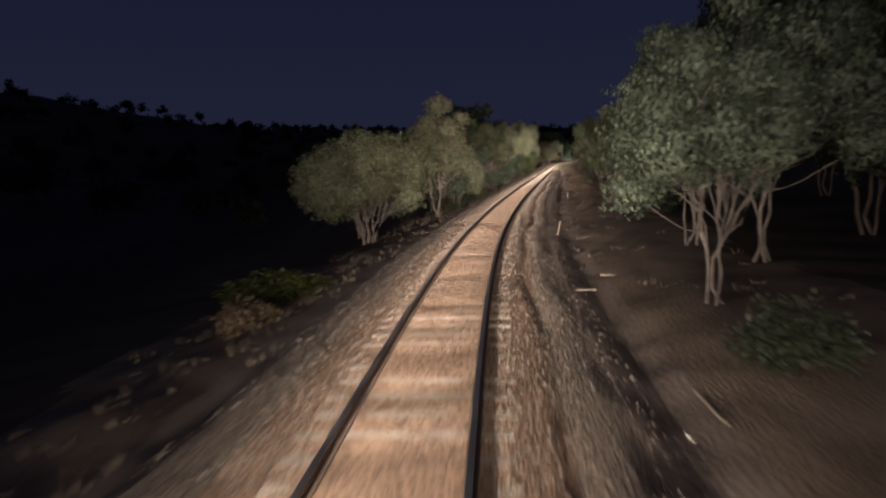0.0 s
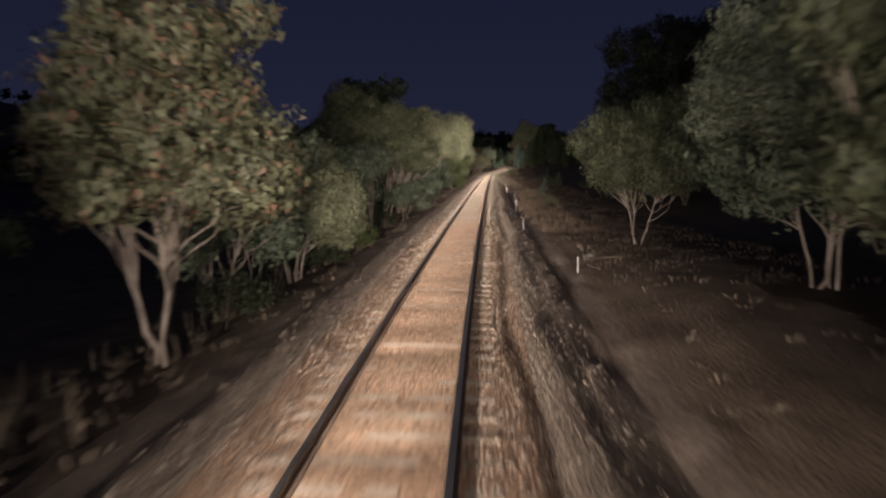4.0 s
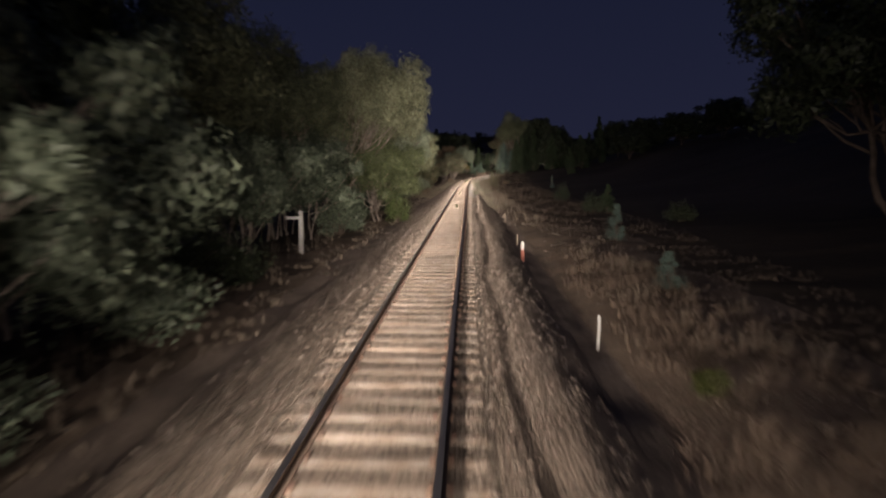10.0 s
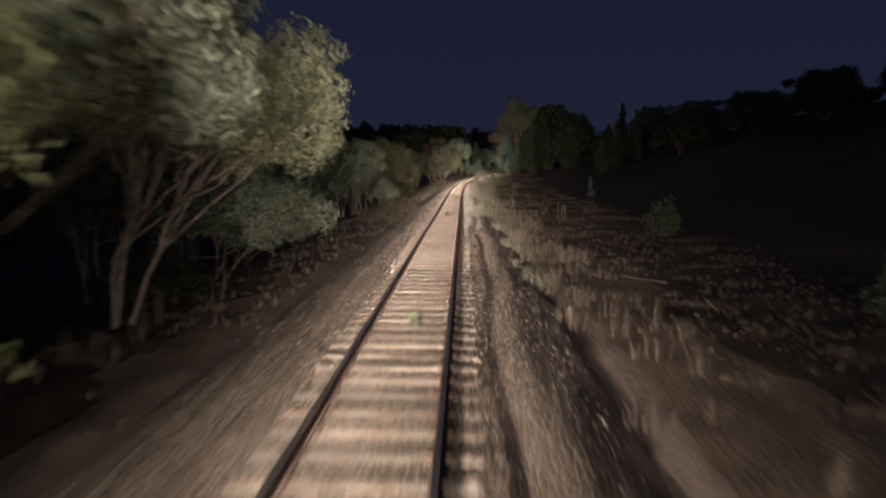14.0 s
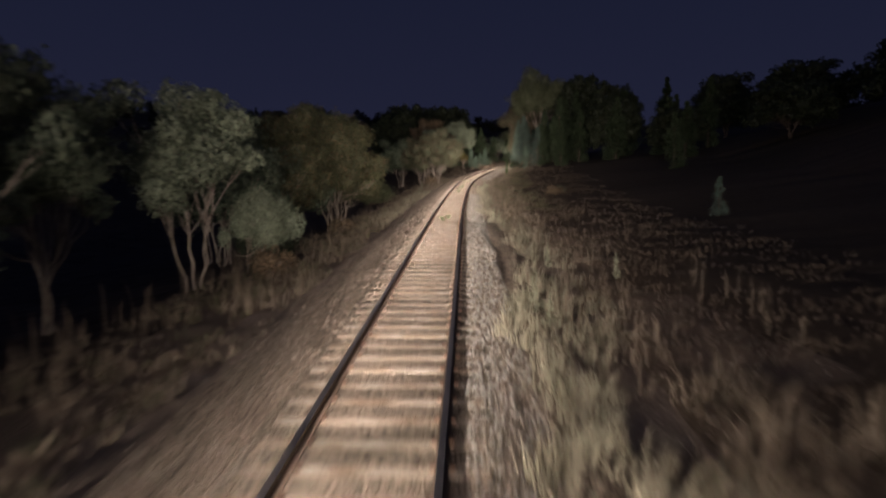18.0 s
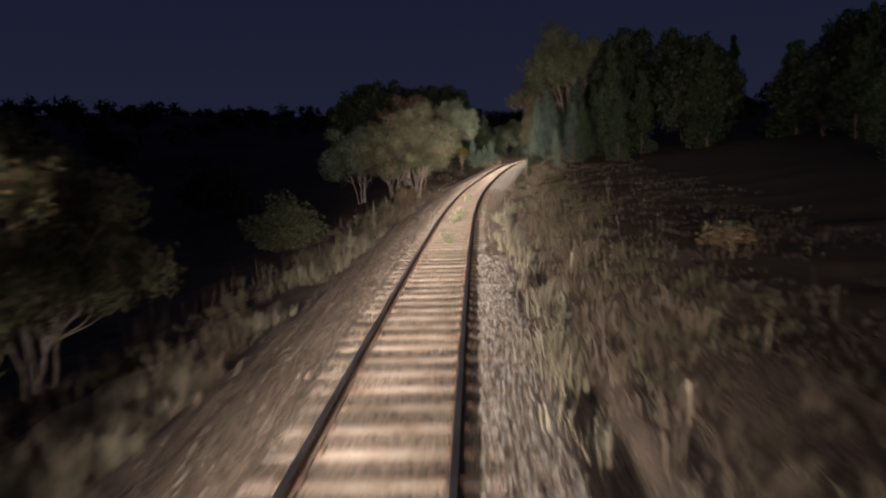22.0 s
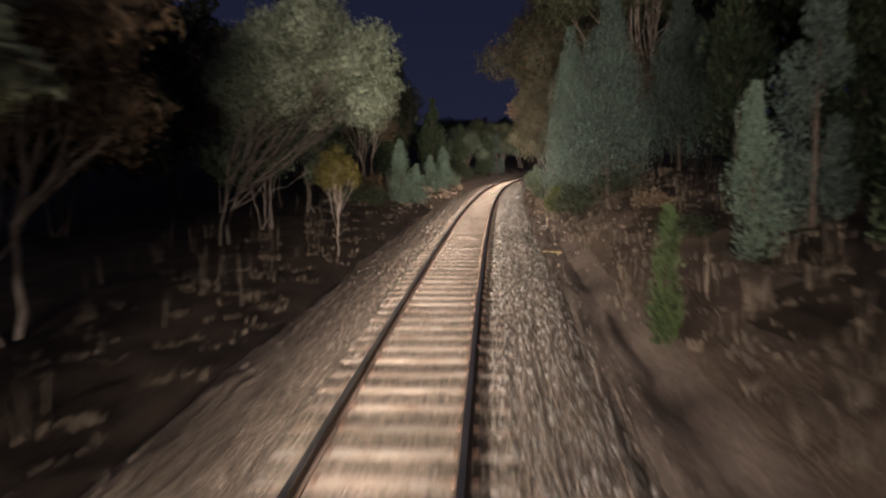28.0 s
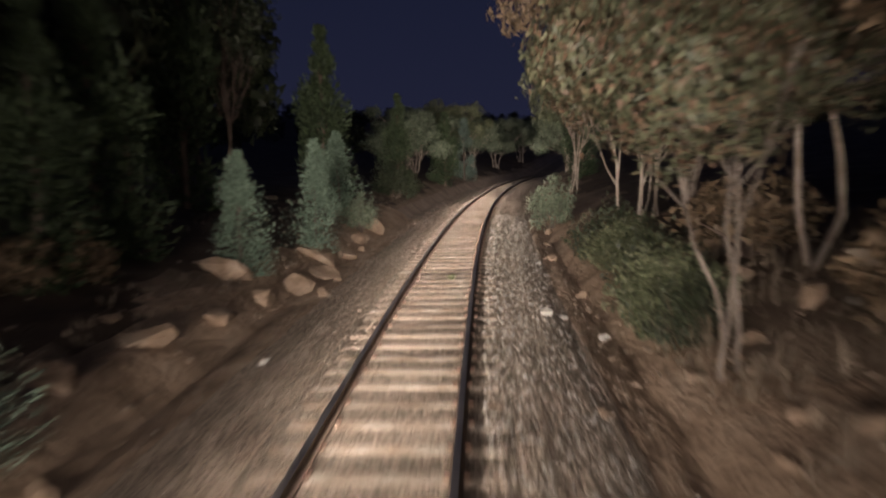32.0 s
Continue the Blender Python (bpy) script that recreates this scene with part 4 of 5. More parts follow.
plant("cyp_blue", 309.5, 6.7, 3.8, 1.6, 40)
plant("cyp_lime", 305.2, 3.9, 2.3, .6, 0)
plant("cyp_dark", 299, 12, 6.0, 2.8, 90)
plant("cyp_pale", 330.7, 4.7, 8.8, 3.3, 0, "pale grey-green conifer hanging over the bank")
plant("cyp_sage", 325.6, 5.9, 8.8, 4.4, 90)
plant("cyp_dark", 320, 9.6, 8.6, 3.4, 30)
plant("cyp_grey", 333.5, 7.6, 6.0, 4.2, 200)
plant("cyp_sage", 328.5, 9.6, 8.6, 4.2, 300)
plant("bush_dark", 324.9, 4.5, 1.7, 2.4, 30)
plant("bush_lime", 328.5, 3.9, 1.9, 1.2, 0)
plant("tall_rusty", 344, 4.2, 9.0, 4.5, 180, "tall gum with olive and brown leaves on the rocky bank")
plant("brown_leaf", 340, 7.8, 7.6, 6.0, 40)
plant("brown_leaf", 336.5, 9.5, 7.0, 5.4, 140)
plant("bush_dark", 348, 4.3, 1.8, 2.2, 0)
plant("bush_dark", 345.6, 4.1, 1.3, 1.7, 70, "dark green bush at the foot of a gum")
plant("bush_grey", 366, 3.6, 3.0, 2.2, 50)
plant("weeping", 358, 6.2, 9.0, 6.4, 60)
plant("tall_spare", 347, 6.6, 13.2, 11.6, 180, "tall gum with boughs reaching over the line")
plant("brown_leaf", 354, 5.0, 9.0, 5.0, 10, "gum with brown leaves beside the line")
plant("weeping", 380, 5.6, 10.5, 6.0, 100)
plant("cyp_dark", 392, 6.5, 8, 4, 0)
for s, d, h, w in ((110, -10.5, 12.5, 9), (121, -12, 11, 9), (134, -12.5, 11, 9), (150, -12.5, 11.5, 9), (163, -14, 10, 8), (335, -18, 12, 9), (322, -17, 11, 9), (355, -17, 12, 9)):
    plant("dark_big", s, d, h, w, label="tall gum behind the trees along the line, leaves darkened as unlit")
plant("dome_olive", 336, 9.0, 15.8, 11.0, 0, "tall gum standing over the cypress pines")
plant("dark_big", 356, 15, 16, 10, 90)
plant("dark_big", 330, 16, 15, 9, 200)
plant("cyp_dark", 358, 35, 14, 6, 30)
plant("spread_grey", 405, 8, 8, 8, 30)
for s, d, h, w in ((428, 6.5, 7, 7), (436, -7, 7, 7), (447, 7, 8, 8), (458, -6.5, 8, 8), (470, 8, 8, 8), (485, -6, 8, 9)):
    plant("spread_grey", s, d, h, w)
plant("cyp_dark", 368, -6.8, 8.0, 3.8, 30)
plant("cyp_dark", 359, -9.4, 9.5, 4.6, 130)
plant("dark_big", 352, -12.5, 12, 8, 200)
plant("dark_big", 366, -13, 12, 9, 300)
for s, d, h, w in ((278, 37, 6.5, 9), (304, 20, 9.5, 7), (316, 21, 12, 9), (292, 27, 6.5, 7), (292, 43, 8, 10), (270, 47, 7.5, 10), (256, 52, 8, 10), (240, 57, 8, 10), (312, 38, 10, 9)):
    plant("dark_big", s, d, h, w, label="tall gum on the wooded slope, leaves darkened as unlit")
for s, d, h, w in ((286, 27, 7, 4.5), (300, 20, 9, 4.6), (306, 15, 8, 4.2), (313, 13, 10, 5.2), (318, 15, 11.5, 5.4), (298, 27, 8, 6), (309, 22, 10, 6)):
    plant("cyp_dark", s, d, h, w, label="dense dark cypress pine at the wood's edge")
plant("weeping", 340, 8.0, 7.2, 5.4, 300, "leafy gum with drooping leaves above the rocks")
plant("bush_brown", 338, 5.2, 1.6, 2.4, 0)
plant("bush_brown", 343, 6.4, 1.8, 2.6, 80)
plant("bush_brown", 318, 6.4, .8, 1.6, 40)
plant("bush_dark", 313, 6.2, .8, 1.8, 140)
for k, s, d, h, w in (("bush_olive", 346.5, 4.2, 1.6, 2.4), ("bush_brown", 349, 6.2, 2.0, 3.0), ("bush_dark", 336, 6.6, 1.8, 2.8), ("bush_olive", 352, 4.6, 1.4, 2.4), ("bush_dark", 354, 4.4, 1.8, 2.4),
                      ("bush_brown", 340, 7.4, 2.4, 3.2), ("bush_brown", 332, 7.2, 1.8, 2.6), ("bush_dark", 326, 6.4, 1.6, 2.4), ("bush_brown", 340, -7.2, 1.7, 2.4), ("bush_brown", 347, -6.8, 1.5, 2.4)):
    plant(k, s, d, h, w)

# ---- far woods on the hills ----
rng = np.random.default_rng(5)


def far_woods(count):
    C, A, L = [], [], []
    n = 0
    while n < count:
        s, side = rng.uniform(-150, 760), (-1 if rng.random() < .5 else 1)
        d = side * (rng.uniform(22, 330) if side < 0 else rng.uniform(30, 300))
        if side > 0 and 175 < s < 290 and d < 42:
            continue
        if side < 0 and 225 < s < 290 and d > -32:
            continue
        n += 1
        x, y, z = on_ground(s, d)
        near = abs(d) < 130 and s > 60
        h, w, k = rng.uniform(4, 8.5), rng.uniform(5, 9.5), 260 if near else 80
        v = unit(rng.normal(size=(k, 3)))
        m = rng.integers(0, 7, k)
        lob = (unit(rng.normal(size=(7, 3))) * .55 * [1, 1, .8])[m]
        C.append(np.array([x, y, z + h * .5]) + (v * (.3 + .2 * rng.random((k, 1))) + lob) * [w / 2, w / 2, h * .5])
        A.append(v + rng.normal(0, .6, (k, 3)))
        L.append(rng.uniform(.5, 1.0, k) * (1.0 if near else 2.0))
    return np.concatenate(C), np.concatenate(A), np.concatenate(L)


C, A, L = far_woods(1500)
tagged(part("far_woods", leaves("far_woods", C, A, L, L * .75, L_FAR, rng), None), "dark wooded hills against the night sky", "woods", kind="stuff")


# ---- loose ballast stones ----
def stones(n, s0, s1, d_pick, size, mat, name, lift=.4):
    s, d = rng.uniform(s0, s1, n), d_pick(n)
    x, y, z = along(s, d)
    z = z + ground_rel(s, d)
    base = np.array([(1, 0, 0), (0, 1, 0), (-1, 0, 0), (0, -1, 0), (0, 0, 1), (0, 0, -1)], float)
    r = rng.uniform(size[0], size[1], n)
    V = base[None] * rng.uniform(.55, 1.25, (n, 6, 1)) * r[:, None, None]
    V += rng.normal(0, .18, (n, 6, 3)) * r[:, None, None]
    a = rng.random(n) * 2 * np.pi
    ca, sa = np.cos(a)[:, None], np.sin(a)[:, None]
    V = np.stack([V[..., 0] * ca - V[..., 1] * sa, V[..., 0] * sa + V[..., 1] * ca, V[..., 2] * .8], -1)
    V += np.stack([x, y, z + r * lift], -1)[:, None]
    T = np.array([(0, 1, 4), (1, 2, 4), (2, 3, 4), (3, 0, 4)] + [(1, 0, 5), (2, 1, 5), (3, 2, 5), (0, 3, 5)] * (lift >= .1))
    F = (T[None] + 6 * np.arange(n)[:, None, None]).reshape(-1, 3)
    return part(name, mesh(name, V.reshape(-1, 3), F, mat), None)


def shoulders(n):
    band = rng.random(n)
    a = np.where(band < .68, rng.uniform(.95, 2.05, n), rng.uniform(2.0, 3.1, n))
    return np.where(rng.random(n) < .5, -1, 1) * a


M_STONE, _n, _l, _b = material("crushed_stone", .9, 0, .25)
_g2 = _n.new("ShaderNodeNewGeometry")
_r2 = ramp_node(_n, [(0, (.15, .117, .093)), (.5, (.21, .165, .128)), (.85, (.255, .205, .16)), (1, (.31, .258, .207))])
_l.new(_g2.outputs["Random Per Island"], _r2.inputs[0])
_l.new(_r2.outputs[0], _b.inputs["Base Color"])
M_REDSTONE, _n, _l, _b = material("dusty_red_stone", .9, 0, .25)
_g3 = _n.new("ShaderNodeNewGeometry")
_r3 = ramp_node(_n, [(0, (.16, .10, .07)), (.5, (.29, .19, .13)), (.85, (.38, .27, .19)), (1, (.47, .37, .29))])
_l.new(_g3.outputs["Random Per Island"], _r3.inputs[0])
_l.new(_r3.outputs[0], _b.inputs["Base Color"])
tagged(stones(76000, -8, 385, shoulders, (.018, .042), M_STONE, "ballast_stones", .08), "crushed tan and grey ballast stones on the shoulders", "ballast", kind="stuff")
tagged(stones(15000, -6, 80, lambda n: rng.uniform(-.68, .68, n), (.016, .03), M_REDSTONE, "ballast_stones", -.55), "reddish ballast stones lying over the sleepers", "ballast", kind="stuff")
tagged(stones(12000, 78, 385, lambda n: rng.uniform(-.68, .68, n), (.014, .026), M_STONE, "ballast_stones", -.62), "ballast stones between the sleepers", "ballast", kind="stuff")
M_GREYSTONE, _n, _l, _b = material("grey_crushed_stone", .9, 0, .3)
_g4 = _n.new("ShaderNodeNewGeometry")
_r4 = ramp_node(_n, [(0, (.18, .162, .142)), (.5, (.255, .232, .205)), (.85, (.32, .293, .26)), (1, (.39, .36, .32))])
_l.new(_g4.outputs["Random Per Island"], _r4.inputs[0])
_l.new(_r4.outputs[0], _b.inputs["Base Color"])
tagged(stones(9000, 186, 252, lambda n: rng.uniform(1.0, 1.95, n), (.018, .042), M_GREYSTONE, "fresh_ballast", .25), "paler grey fresh ballast heaped on the shoulder", "ballast", kind="stuff")
tagged(stones(9000, 286, 372, lambda n: rng.uniform(1.0, 2.6, n), (.018, .042), M_GREYSTONE, "fresh_ballast", .25), "paler grey fresh ballast heaped on the shoulder", "ballast", kind="stuff")
tagged(stones(1500, -8, 385, lambda n: np.where(rng.random(n) < .5, -1, 1) * rng.uniform(2.5, 7.5, n), (.012, .045), M_RUBBLE, "scattered_stones", -.1), "scattered stones on the soil beside the ballast", "stones", kind="stuff")


# ---- grass ----
def blades(s, d, count, height, spread, lean=.35, width=.012):
    """Tufts of bent blades at the places given; two quads a blade."""
    n = len(s)
    x, y, z = along(s, d)
    z = z + ground_rel(s, d) - .02
    k = np.repeat(np.arange(n), count)
    m = len(k)
    az, r = rng.random(m) * 2 * np.pi, rng.random(m) ** .6 * spread
    root = np.stack([x[k] + np.cos(az) * r, y[k] + np.sin(az) * r, z[k]], -1)
    h = (height if np.isscalar(height) else height[k]) * rng.uniform(.45, 1.1, m)
    out = np.stack([np.cos(az), np.sin(az), 0 * az], -1) * (rng.uniform(.1, 1, m) * lean * h)[:, None]
    side = np.stack([-np.sin(az + .8), np.cos(az + .8), 0 * az], -1) * (width * rng.uniform(.6, 1.5, m))[:, None]
    mid = root + out * .35 + np.stack([0 * h, 0 * h, h * .6], -1)
    tip = root + out + np.stack([0 * h, 0 * h, h * (1 - .25 * lean)], -1)
    V = np.stack([root - side, root + side, mid + side * .8, mid - side * .8, tip + side * .15, tip - side * .15], 1).reshape(-1, 3)
    o = 6 * np.arange(m)[:, None]
    F = np.stack([o + [0, 1, 2, 3], o + [3, 2, 4, 5]], 1).reshape(-1, 4)
    return V, F


def scatter(spans):
    """Chainages and offsets: each span is (from, to, nearest, farthest, tufts); those close to the track crowd."""
    S, D = [], []
    for a, b_, d0, d1, n in spans:
        S.append(rng.uniform(a, b_, n))
        D.append(d0 + (d1 - d0) * rng.random(n) ** 1.35)
    s, d = np.concatenate(S), np.concatenate(D)
    d = d + np.sign(d) * (.3 + .22 * np.sin(s * .83) + .16 * np.sin(s * 2.1 + 1) + rng.uniform(-.15, .15, len(s)))
    clumped = ripple(s * .3, d * .6) > rng.uniform(-.9, .25, len(s))
    return s[clumped], d[clumped]


def meadow(name, label, spans, count, height, spread, mat, **kw):
    s, d = scatter(spans)
    h = height * rng.uniform(.6, 1.3, len(s))
    V, F = blades(s, d, count, h, spread, **kw)
    return tagged(part(name, mesh(name, V, F, mat), None), label, "grass", kind="stuff")


meadow("dry_grass", "short dry grass tufts along the verge",
       [(-5, 100, -3.4, -9, 700), (-5, 60, 4.4, 9, 120), (60, 100, 4.4, 7, 60), (95, 140, 4.6, 8, 70), (100, 205, -3.4, -7, 1000), (135, 200, 4.6, 8, 160),
        (195, 300, -2.9, -8, 2700), (300, 330, -3.4, -8, 220), (195, 300, 2.5, 4.4, 1400), (295, 345, 3.4, 9, 800), (330, 390, -3.9, -8, 350), (200, 300, 9, 14, 120)],
       9, .24, .2, L_STRAW, lean=.8)
meadow("tall_grass", "tall pale grass standing beside the ballast", [(150, 176, 3.5, 5.4, 70), (162, 186, 3.3, 5.2, 130), (174, 200, 3.0, 5.2, 280), (336, 352, 3.8, 8, 260), (198, 300, 2.5, 4.6, 560), (205, 300, -3.1, -6, 500), (100, 135, 5, 7.5, 80), (296, 340, 3.8, 8, 170)], 14, .62, .22, L_STRAW, lean=.45, width=.008)
meadow("green_grass", "grey-green grass in the verge", [(235, 300, 3.0, 6.5, 700), (195, 300, -3.2, -7, 500)], 12, .4, .22, L_GREENGRASS, lean=.6, width=.009)
meadow("bleached_grass", "bleached tufts of long grass at the ballast's edge", [(230, 264, 1.7, 2.1, 260), (228, 262, -3.0, -5.0, 480), (168, 190, 2.7, 3.4, 110), (196, 226, 2.4, 3.8, 280), (225, 230, 2.1, 2.6, 90), (194.5, 206, 1.7, 2.0, 110)], 16, .5, .2, L_PALEGRASS, lean=.5, width=.008)
meadow("dimmed_russet_grass", "russet grass on the slope, darkened for weak light", [(60, 200, 4.9, 13, 2200), (195, 300, 4.6, 13, 2400)], 18, .22, .7, L_RUSSET, lean=.7, width=.01)
meadow("rusty_grass", "standing rust-brown dry grass on the slope", [(77, 114, 3.7, 6.2, 620), (112, 134, 4.4, 7.5, 240)], 16, .42, .3, L_DRYRUST, lean=.5, width=.008)
meadow("dry_stalks", "thin dry stems under the trees", [(45, 200, -4.6, -8, 500), (200, 300, -4.8, -8, 520), (300, 345, -4.8, -10, 150), (300, 345, 5, 10, 110), (200, 295, 3.2, 8, 150)], 4, 1.1, .22, L_STRAW, lean=.25, width=.007)

# ---- sleepers, clips ----
def sleeper_mesh(top):
    bm = bmesh.new()
    bmesh.ops.create_cube(bm, size=1, matrix=Matrix.Diagonal((2.5, .25, .2, 1)))
    for v in bm.verts:
        if v.co.z > 0:
            v.co.y *= .84
            v.co.x *= .985
        v.co.z += top - .1
    bmesh.ops.bevel(bm, geom=[e for e in bm.edges if all(v.co.z > top - .02 for v in e.verts)], offset=.015, segments=1, affect="EDGES")
    me = bpy.data.meshes.new("sleeper")
    bm.to_mesh(me)
    bm.free()
    me.materials.append(M_SLEEPER)
    return me


SPACING = .688
place = [-8 + SPACING * i for i in range(int(400 / SPACING))]
low, high = sleeper_mesh(-.166), sleeper_mesh(-.1655)
jig = random.Random(3)
CUBE = np.array([(-1, -1, -1), (1, -1, -1), (1, 1, -1), (-1, 1, -1), (-1, -1, 1), (1, -1, 1), (1, 1, 1), (-1, 1, 1)], float)
CUBE_F = np.array([(0, 3, 2, 1), (4, 5, 6, 7), (0, 1, 5, 4), (1, 2, 6, 5), (2, 3, 7, 6), (3, 0, 4, 7)])
clips = [([], []), ([], [])]
for s in place:
    x, y, z = along(s, jig.uniform(-.03, .03))
    m = pose(float(x), float(y), float(z) + jig.uniform(-.006, .003), 0, jig.uniform(-.3, .3), heading(s) + jig.uniform(-.8, .8))
    half_no = int(s > JOINT)
    part("sleeper", high if s > 78 else low, None, TRACKS[half_no]).matrix_basis = m
    if s < 76:
        continue
    clip_v, clip_f = clips[half_no]
    for d in (-.7525 - .095, -.7525 + .095, .7525 - .095, .7525 + .095):
        clip_f.append(CUBE_F + 8 * len(clip_v))
        clip_v.append(np.array([m @ Vector(c) for c in CUBE * [.03, .045, .022] + [d, 0, -.135]]))
for track, (clip_v, clip_f) in zip(TRACKS, clips):
    tagged(part("rail_clips", mesh("rail_clips", np.concatenate(clip_v), np.concatenate(clip_f), M_STEEL), None, track, "rusty rail clips"), kind="stuff")


# ---- posts, pegs, sticks ----
def box(sx, sy, sz, bevel=.01, z0=0.0):
    bm = bmesh.new()
    bmesh.ops.create_cube(bm, size=1, matrix=Matrix.Translation((0, 0, z0 + sz / 2)) @ Matrix.Diagonal((sx, sy, sz, 1)))
    bmesh.ops.bevel(bm, geom=bm.edges[:], offset=bevel, segments=2, affect="EDGES")
    return bm


def stake(name, s, d, height, width, mat, label, category="post", lean=0.0, tip=None, turn=0.0, group=""):
    root = thing(name, label, category, pose(*on_ground(s, d, 0), 0, lean, heading(s) + turn), group)
    bm = box(width, width * .8, height + .25, width * .14, -.25)
    bmesh.ops.subdivide_edges(bm, edges=[e for e in bm.edges if abs(e.verts[0].co.z - e.verts[1].co.z) > height * .5], cuts=3)
    for v in bm.verts:
        v.co.x += .012 * math.sin(v.co.z * 5 + s)
        v.co.y += .008 * math.sin(v.co.z * 7 + d)
    part("shaft", bm, mat, root)
    if tip:
        part("cap", box(width * 1.04, width * .86, tip[0], width * .1, height - tip[0] + .004), tip[1], root, tip[2])
    return root


for s, d, h in ((107.5, 3.6, .75), (119.2, 3.8, .75), (94.2, 3.1, .72), (77.6, 2.92, .55), (63.3, 4.0, .5)):
    stake("marker_peg", s, d, h, .045, M_WHITE, "thin white-painted steel peg beside the ballast", "peg", lean=(s * 7 % 5) - 2.5, group="white pegs along the line")
stake("marker_post", 133.2, 3.2, .82, .13, M_RED, "short marker post, white top over faded red", "post", tip=(.36, M_WHITE, "white painted top"))
sign = thing("sign_post", "white timber sign post with a short arm, under the trees", "sign post", pose(*on_ground(132.4, -5.6), 0, 0, heading(132)))
part("post", box(.17, .12, 1.85, .015, -.3), M_WHITE, sign)
arm = part("arm", box(.55, .04, .12, .012, 1.22), M_WHITE, sign)
arm.location = (-.3, -.085, 0)
for s, d, h in ((139.7, 3.4, .55), (153.1, 3.45, .62), (163.9, 3.4, .55), (239.1, 3.5, .55), (325.7, 3.3, .5)):
    stake("timber_peg", s, d, h, .05, M_TIMBER, "bleached timber peg in the dry grass", "peg", lean=(s * 3 % 7) - 3.5, group="timber pegs")
# Posts out on the pasture take dark timber in place of weaker light.
for s, d, h in ((197.3, 7.35, 1.05), (197.6, 7.65, 1.0), (195, 7.5, 1.1)):
    stake("timber_post", s, d, h, .06, M_OLDWOOD, "thin weathered post standing on the pasture, darkened for weak light", "post", lean=(s * 3 % 7) - 3.5, group="pasture posts")
stake("timber_peg", 250.1, 3.5, .55, .05, M_TIMBER, "weathered timber stake in the grass", "peg", lean=2)
stake("leaning_stake", 33, 3.0, .6, .06, M_TIMBER, "pale timber stake leaning beside the ballast", "stake", lean=14)


def log(name, s, d, length, r, mat, label, category, turn, pitch=0.0, square=False):
    bm = bmesh.new()
    bmesh.ops.create_cone(bm, cap_ends=True, segments=4 if square else 9, radius1=r, radius2=r * (1 if square else .75), depth=length, matrix=pose(0, 0, 0, 0, 90, 0) @ pose(0, 0, 0, 0, 0, 45 if square else 0))
    bmesh.ops.subdivide_edges(bm, edges=[e for e in bm.edges if abs(e.verts[0].co.x - e.verts[1].co.x) > length * .5], cuts=5)
    rr = random.Random(int(s * 13))
    for v in bm.verts:
        w = .0 if square else r * .5
        v.co.y += w * math.sin(v.co.x * 3 + s) + rr.uniform(-.06, .06) * r
        v.co.z += w * .5 * math.sin(v.co.x * 2.2 + d) + rr.uniform(-.06, .06) * r
    root = part(name, bm, mat)
    root.matrix_basis = pose(*on_ground(s, d, r * .55), 0, pitch, heading(s) + turn)
    return tagged(root, label, category)


log("stick", 10.3, 3.95, 1.8, .035, M_TIMBER, "long pale stick lying on the soil", "stick", 93)
log("fallen_branch", 18.3, 2.9, .95, .03, M_TIMBER, "pale branch lying across the cess", "branch", 5)
log("timber_offcut", 21.8, 4.1, .5, .07, M_TIMBER, "pale timber offcut on the ground", "timber", 150)
log("yellow_stick", 317.3, 2.95, .75, .03, M_YELLOW, "yellow stick lying on the ballast slope", "stick", 140)
for s, d, turn in ((24, 3.5, 82), (26, 4.1, 60), (28.5, 3.6, 95), (32.5, 4.2, 40), (36.5, 3.6, 84), (40, 4.0, 70), (85, 3.8, 80), (89, 4.1, 96), (96, 3.9, 75)):
    log("timber_offcut", s, d, .95, .075, M_OLDWOOD, "grey weathered timber offcut on the cess", "timber", turn, 0, True)
for s, d, L, turn in ((66, 5.2, 1.6, 30), (64, 4.6, 1.1, 100), (107, 5.4, 1.3, 60), (150, 5.2, 1.8, 20), (47, -6, 2, 70), (123, -4.8, 1.8, 100), (170, 6.5, 1.6, 130), (138.4, 5.4, 2.2, 60), (142.5, 5.8, 1.6, 110)):
    log("fallen_branch", s, d, L, .045, M_OLDWOOD, "grey fallen branch in the dry grass", "branch", turn)


# ---- rocks ----
def rock(s, d, size, mat, label, flat=.75):
    rr = random.Random(int(s * 101 + d * 37))
    bm = bmesh.new()
    bmesh.ops.create_icosphere(bm, subdivisions=2, radius=size * .62)
    cuts = [(Vector((rr.gauss(0, 1), rr.gauss(0, 1), rr.gauss(0, .7))).normalized(), rr.uniform(.2, .42) * size) for _ in range(16)]
    for v in bm.verts:
        for nrm, lim in cuts:
            k = v.co.dot(nrm) - lim
            if k > 0:
                v.co -= nrm * k
        v.co *= 1 + .05 * noise.noise(v.co * 5 / size + Vector((s, d, 0)))
        v.co.z *= flat
    ob = part("rock", bm, mat)
    ob.matrix_basis = pose(*on_ground(s, d, -size * flat * .05), rr.uniform(-12, 12), rr.uniform(-12, 12), rr.uniform(0, 360))
    return tagged(ob, label, "rock", "rocks along the cutting")


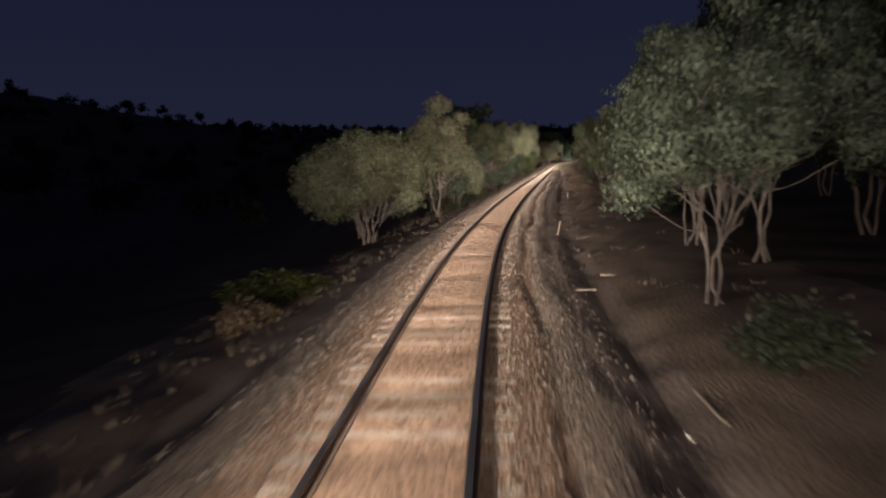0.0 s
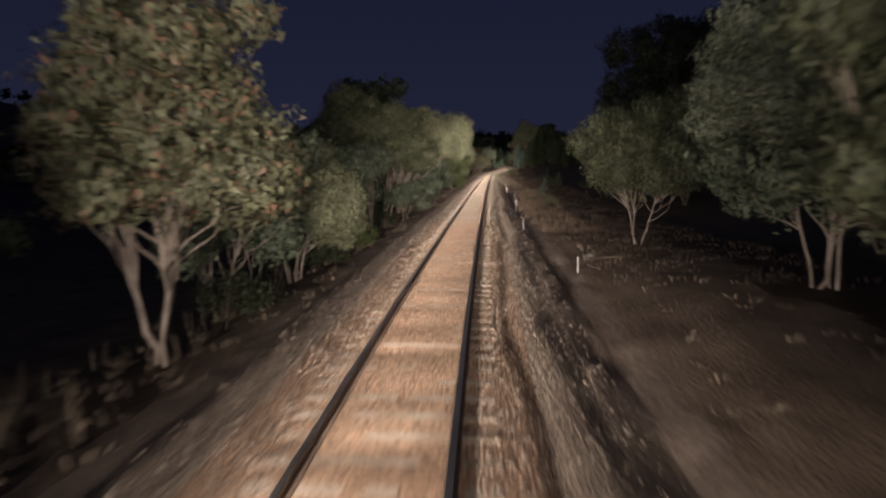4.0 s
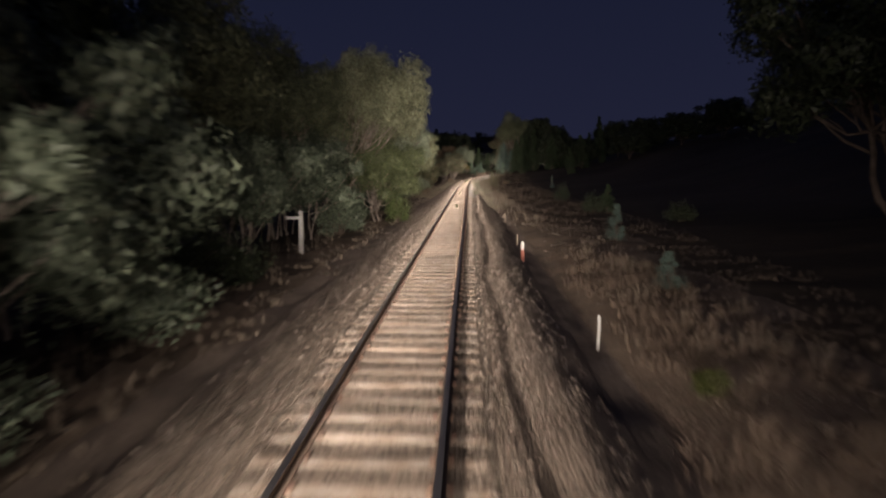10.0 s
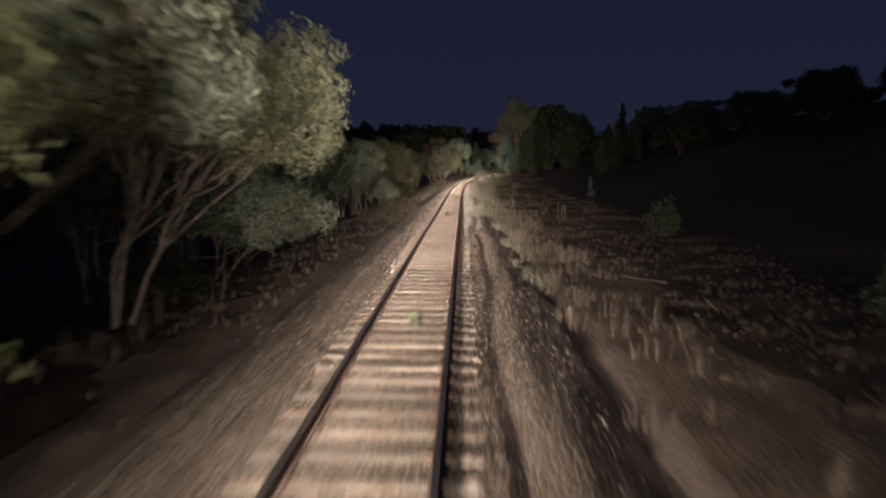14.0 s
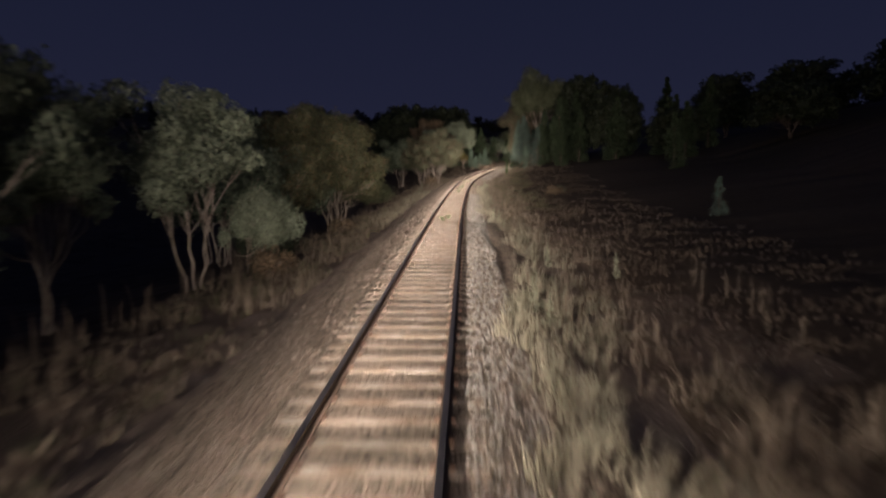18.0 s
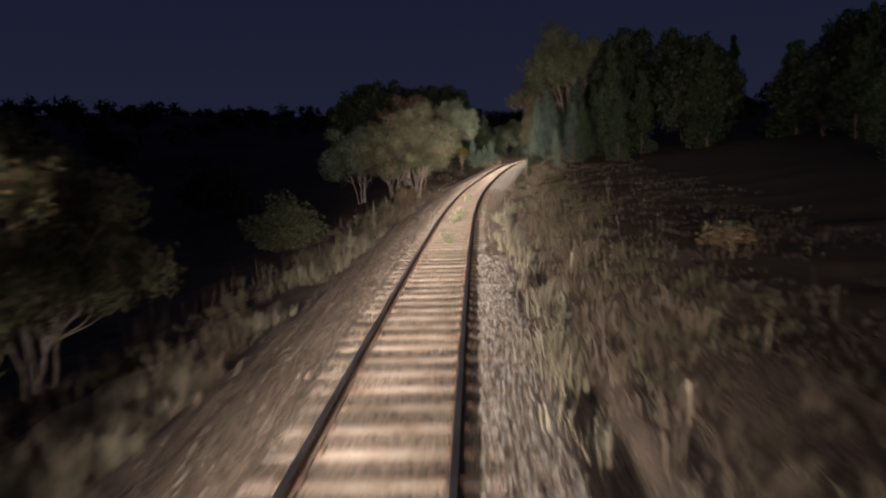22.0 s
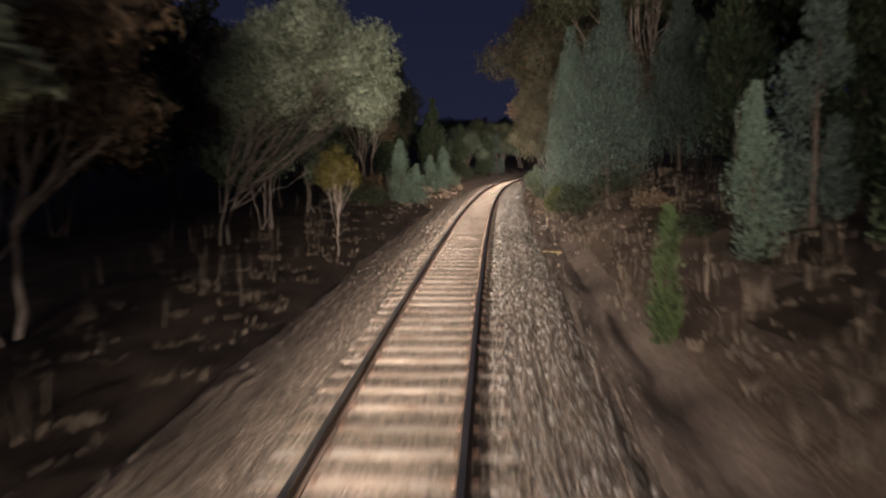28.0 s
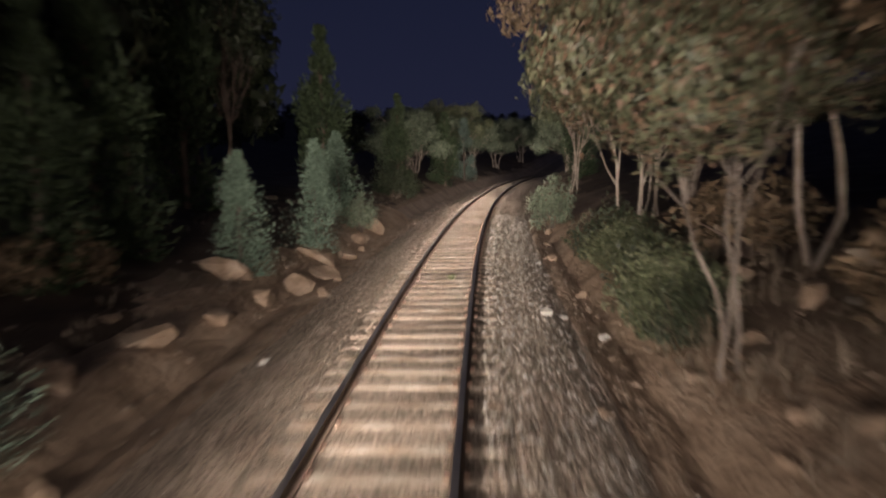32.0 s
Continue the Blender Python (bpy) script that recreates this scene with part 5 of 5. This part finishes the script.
for s, d, size in ((353.1, -2.9, .45), (102, 4.2, .3), (351.1, -2.8, .34), (345.9, -5.2, .5), (341, -3.4, .7), (359, -3.3, .5), (331, -4.4, .4), (334.5, -4.6, .5), (343, 2.45, .4), (345.2, 5.9, .75), (345, 6.5, .8),
                   (344.8, 4.9, .6), (344.2, 3.9, .55), (342, 4.5, .55), (341.2, 4.0, .45), (341.3, 4.8, .7), (347.8, 5.7, .8), (352.1, 7, 1.0), (339, 5.4, .6), (336.5, 4.3, .5), (337.8, 6.2, .7), (334, 5.0, .5), (331, 4.1, .4), (337.5, 3.4, .3), (329.5, 3.6, .35), (333.5, 6.2, .7),
                   (328, 4.9, .45), (326, 5.6, .5), (332, 5.6, .4), (351, 3.2, .5), (357, 3.0, .6), (361, 3.2, .5), (365, 3.4, .7), (332.6, 3.3, .35), (335, 3.4, .4)):
    rock(s, d, size, M_ROCK, "tan sandstone rock on the side of the cutting")
for s, d, size in ((348.3, 2.2, .36), (348.6, 2.55, .34), (347.2, 3.16, .42), (345.3, -2.45, .26), (353.7, 2.6, .3), (351.5, 2.4, .25), (355.6, 2.5, .32), (370.2, 2.9, .45), (66.5, 4.8, .5), (9, 3.4, .25), (326, 3.2, .3), (344.5, 6.2, .55)):
    rock(s, d, size, M_PALEROCK, "pale broken stone beside the ballast")
for s, d, size, flat in ((349.6, -3.9, 1.5, .55), (351.8, -3.7, 1.3, .6), (353.8, -3.5, 1.2, .5), (347.6, -4.1, 1.2, .5), (355.4, -4.0, 1.6, .6), (357.6, -3.5, 1.1, .6), (345.4, -4.4, 1.3, .45), (360.2, -3.7, 1.4, .6), (363.5, -3.8, 1.5, .6), (343.2, -4.5, 1.0, .45), (337.6, -4.7, 1.0, .4), (350.8, -4.8, 1.8, .5)):
    rock(s, d, size, M_ROCK, "broad tan sandstone ledge breaking out of the cut bank", flat)
for s, d, size, flat in ((137.5, 4.6, .4, .4), (139.2, 4.3, .3, .4), (141, 4.9, .42, .4), (136, 5.6, .4, .4), (134.6, 4.3, .3, .4), (84.6, 3.1, .34, .5), (86.4, 3.5, .42, .45), (88.3, 3.2, .3, .5), (89.2, 3.7, .45, .4), (91, 3.3, .38, .5),
                         (92.6, 3.6, .5, .45), (94.1, 3.3, .3, .5), (95.7, 3.8, .46, .45), (97.6, 3.5, .36, .5), (99.4, 3.9, .5, .4), (101.4, 3.7, .4, .5), (103.3, 4.0, .42, .45),
                         (318.2, 4.4, .5, .4), (320.6, 4.7, .55, .4), (321.4, 3.8, .45, .4), (323.1, 3.4, .5, .4), (317, 5.3, .5, .4)):
    rock(s, d, size, M_RUBBLE, "pale clod of eroded earth on the washed-out bank", flat)
tagged(stones(800, 313, 352, lambda n: rng.uniform(2.9, 8, n), (.03, .085), M_RUBBLE, "rubble", .1), "tan stone rubble on the bank of the cutting", "rubble", kind="stuff")
tagged(stones(160, 330, 362, lambda n: rng.uniform(-7, -2.9, n), (.03, .09), M_RUBBLE, "rubble", .1), "tan stone rubble on the bank of the cutting", "rubble", kind="stuff")


# ---- single weeds and flower stalks ----
def weed(s, d, height, mat, label, stalk=False):
    r = np.random.default_rng(int(s * 10 + d * 7 + 900))
    root = thing("mullein" if stalk else "weed", label, "weed", pose(*on_ground(s, d, -.01), 0, r.uniform(-6, 6), r.uniform(0, 360)))
    lines, C, A = [], [], []
    for i in range(1 if stalk else 5):
        az, o = r.random() * 6.28, 0 if stalk else .22 * r.random()
        top = np.array([math.cos(az) * o, math.sin(az) * o, height * r.uniform(.75, 1)])
        lines.append(([(0, 0, -.05), tuple(top * .5 + r.normal(0, .015, 3)), tuple(top)], [.016 if stalk else .008, .013 if stalk else .006, .004]))
        n = 110 if stalk else 34
        f = r.random(n) ** (1.0 if stalk else .7)
        a = r.random(n) * 6.28
        v = np.stack([np.cos(a), np.sin(a), r.uniform(.1, .9, n)], -1)
        C.append(top * f[:, None] + v * np.interp(f, [0, .3, 1], [.13, .07, .03] if stalk else [.06, .055, .045])[:, None])
        A.append(v)
    part("stem", tubes("stem", lines, mat, 4), None, root)
    C = np.concatenate(C)
    L = np.interp(C[:, 2] / height, [0, .35, 1], [.22, .1, .05] if stalk else [.11, .09, .05])
    part("foliage", leaves("foliage", C, np.concatenate(A), L, L * .4, mat, r), None, root)
    return root


for s, d, h in ((161.5, .1, .3), (193.7, -.1, .35), (225.8, -.15, .22), (226.8, .06, .26), (254.8, .02, .3), (256.5, -.17, .22), (262, -.21, .3), (262.5, .13, .28), (263.5, -.09, .36), (265.8, .06, .4), (267, 1.16, .32), (273.8, -.1, .42), (276.6, .15, .35), (352, .2, .12)):
    weed(s, d, h, L_WEED, "pale green weed growing between the sleepers")
for s, d, h in ((266.8, -4.4, 1.5), (257.2, -3.8, 1.15), (258.6, -4.2, .7), (283.5, -5.3, 1.3), (280.5, -5.9, 1.2), (266.5, 2.2, 1.0), (265.4, 2.3, .85), (267.2, 2.4, .8), (259.5, 2.05, .5), (257, 2.05, .5), (227.1, 2.4, .9), (228.4, 2.7, .8), (204.5, 2.4, 1.15), (203.4, 2.6, .8), (206, 2.5, .7), (273, -4.3, .9), (270, 2.6, .8), (245, 2.7, .6), (210, 5.2, .8), (213, 3.6, .9)):
    weed(s, d, h, L_MULLEIN, "tall mullein stalk beside the ballast", True)
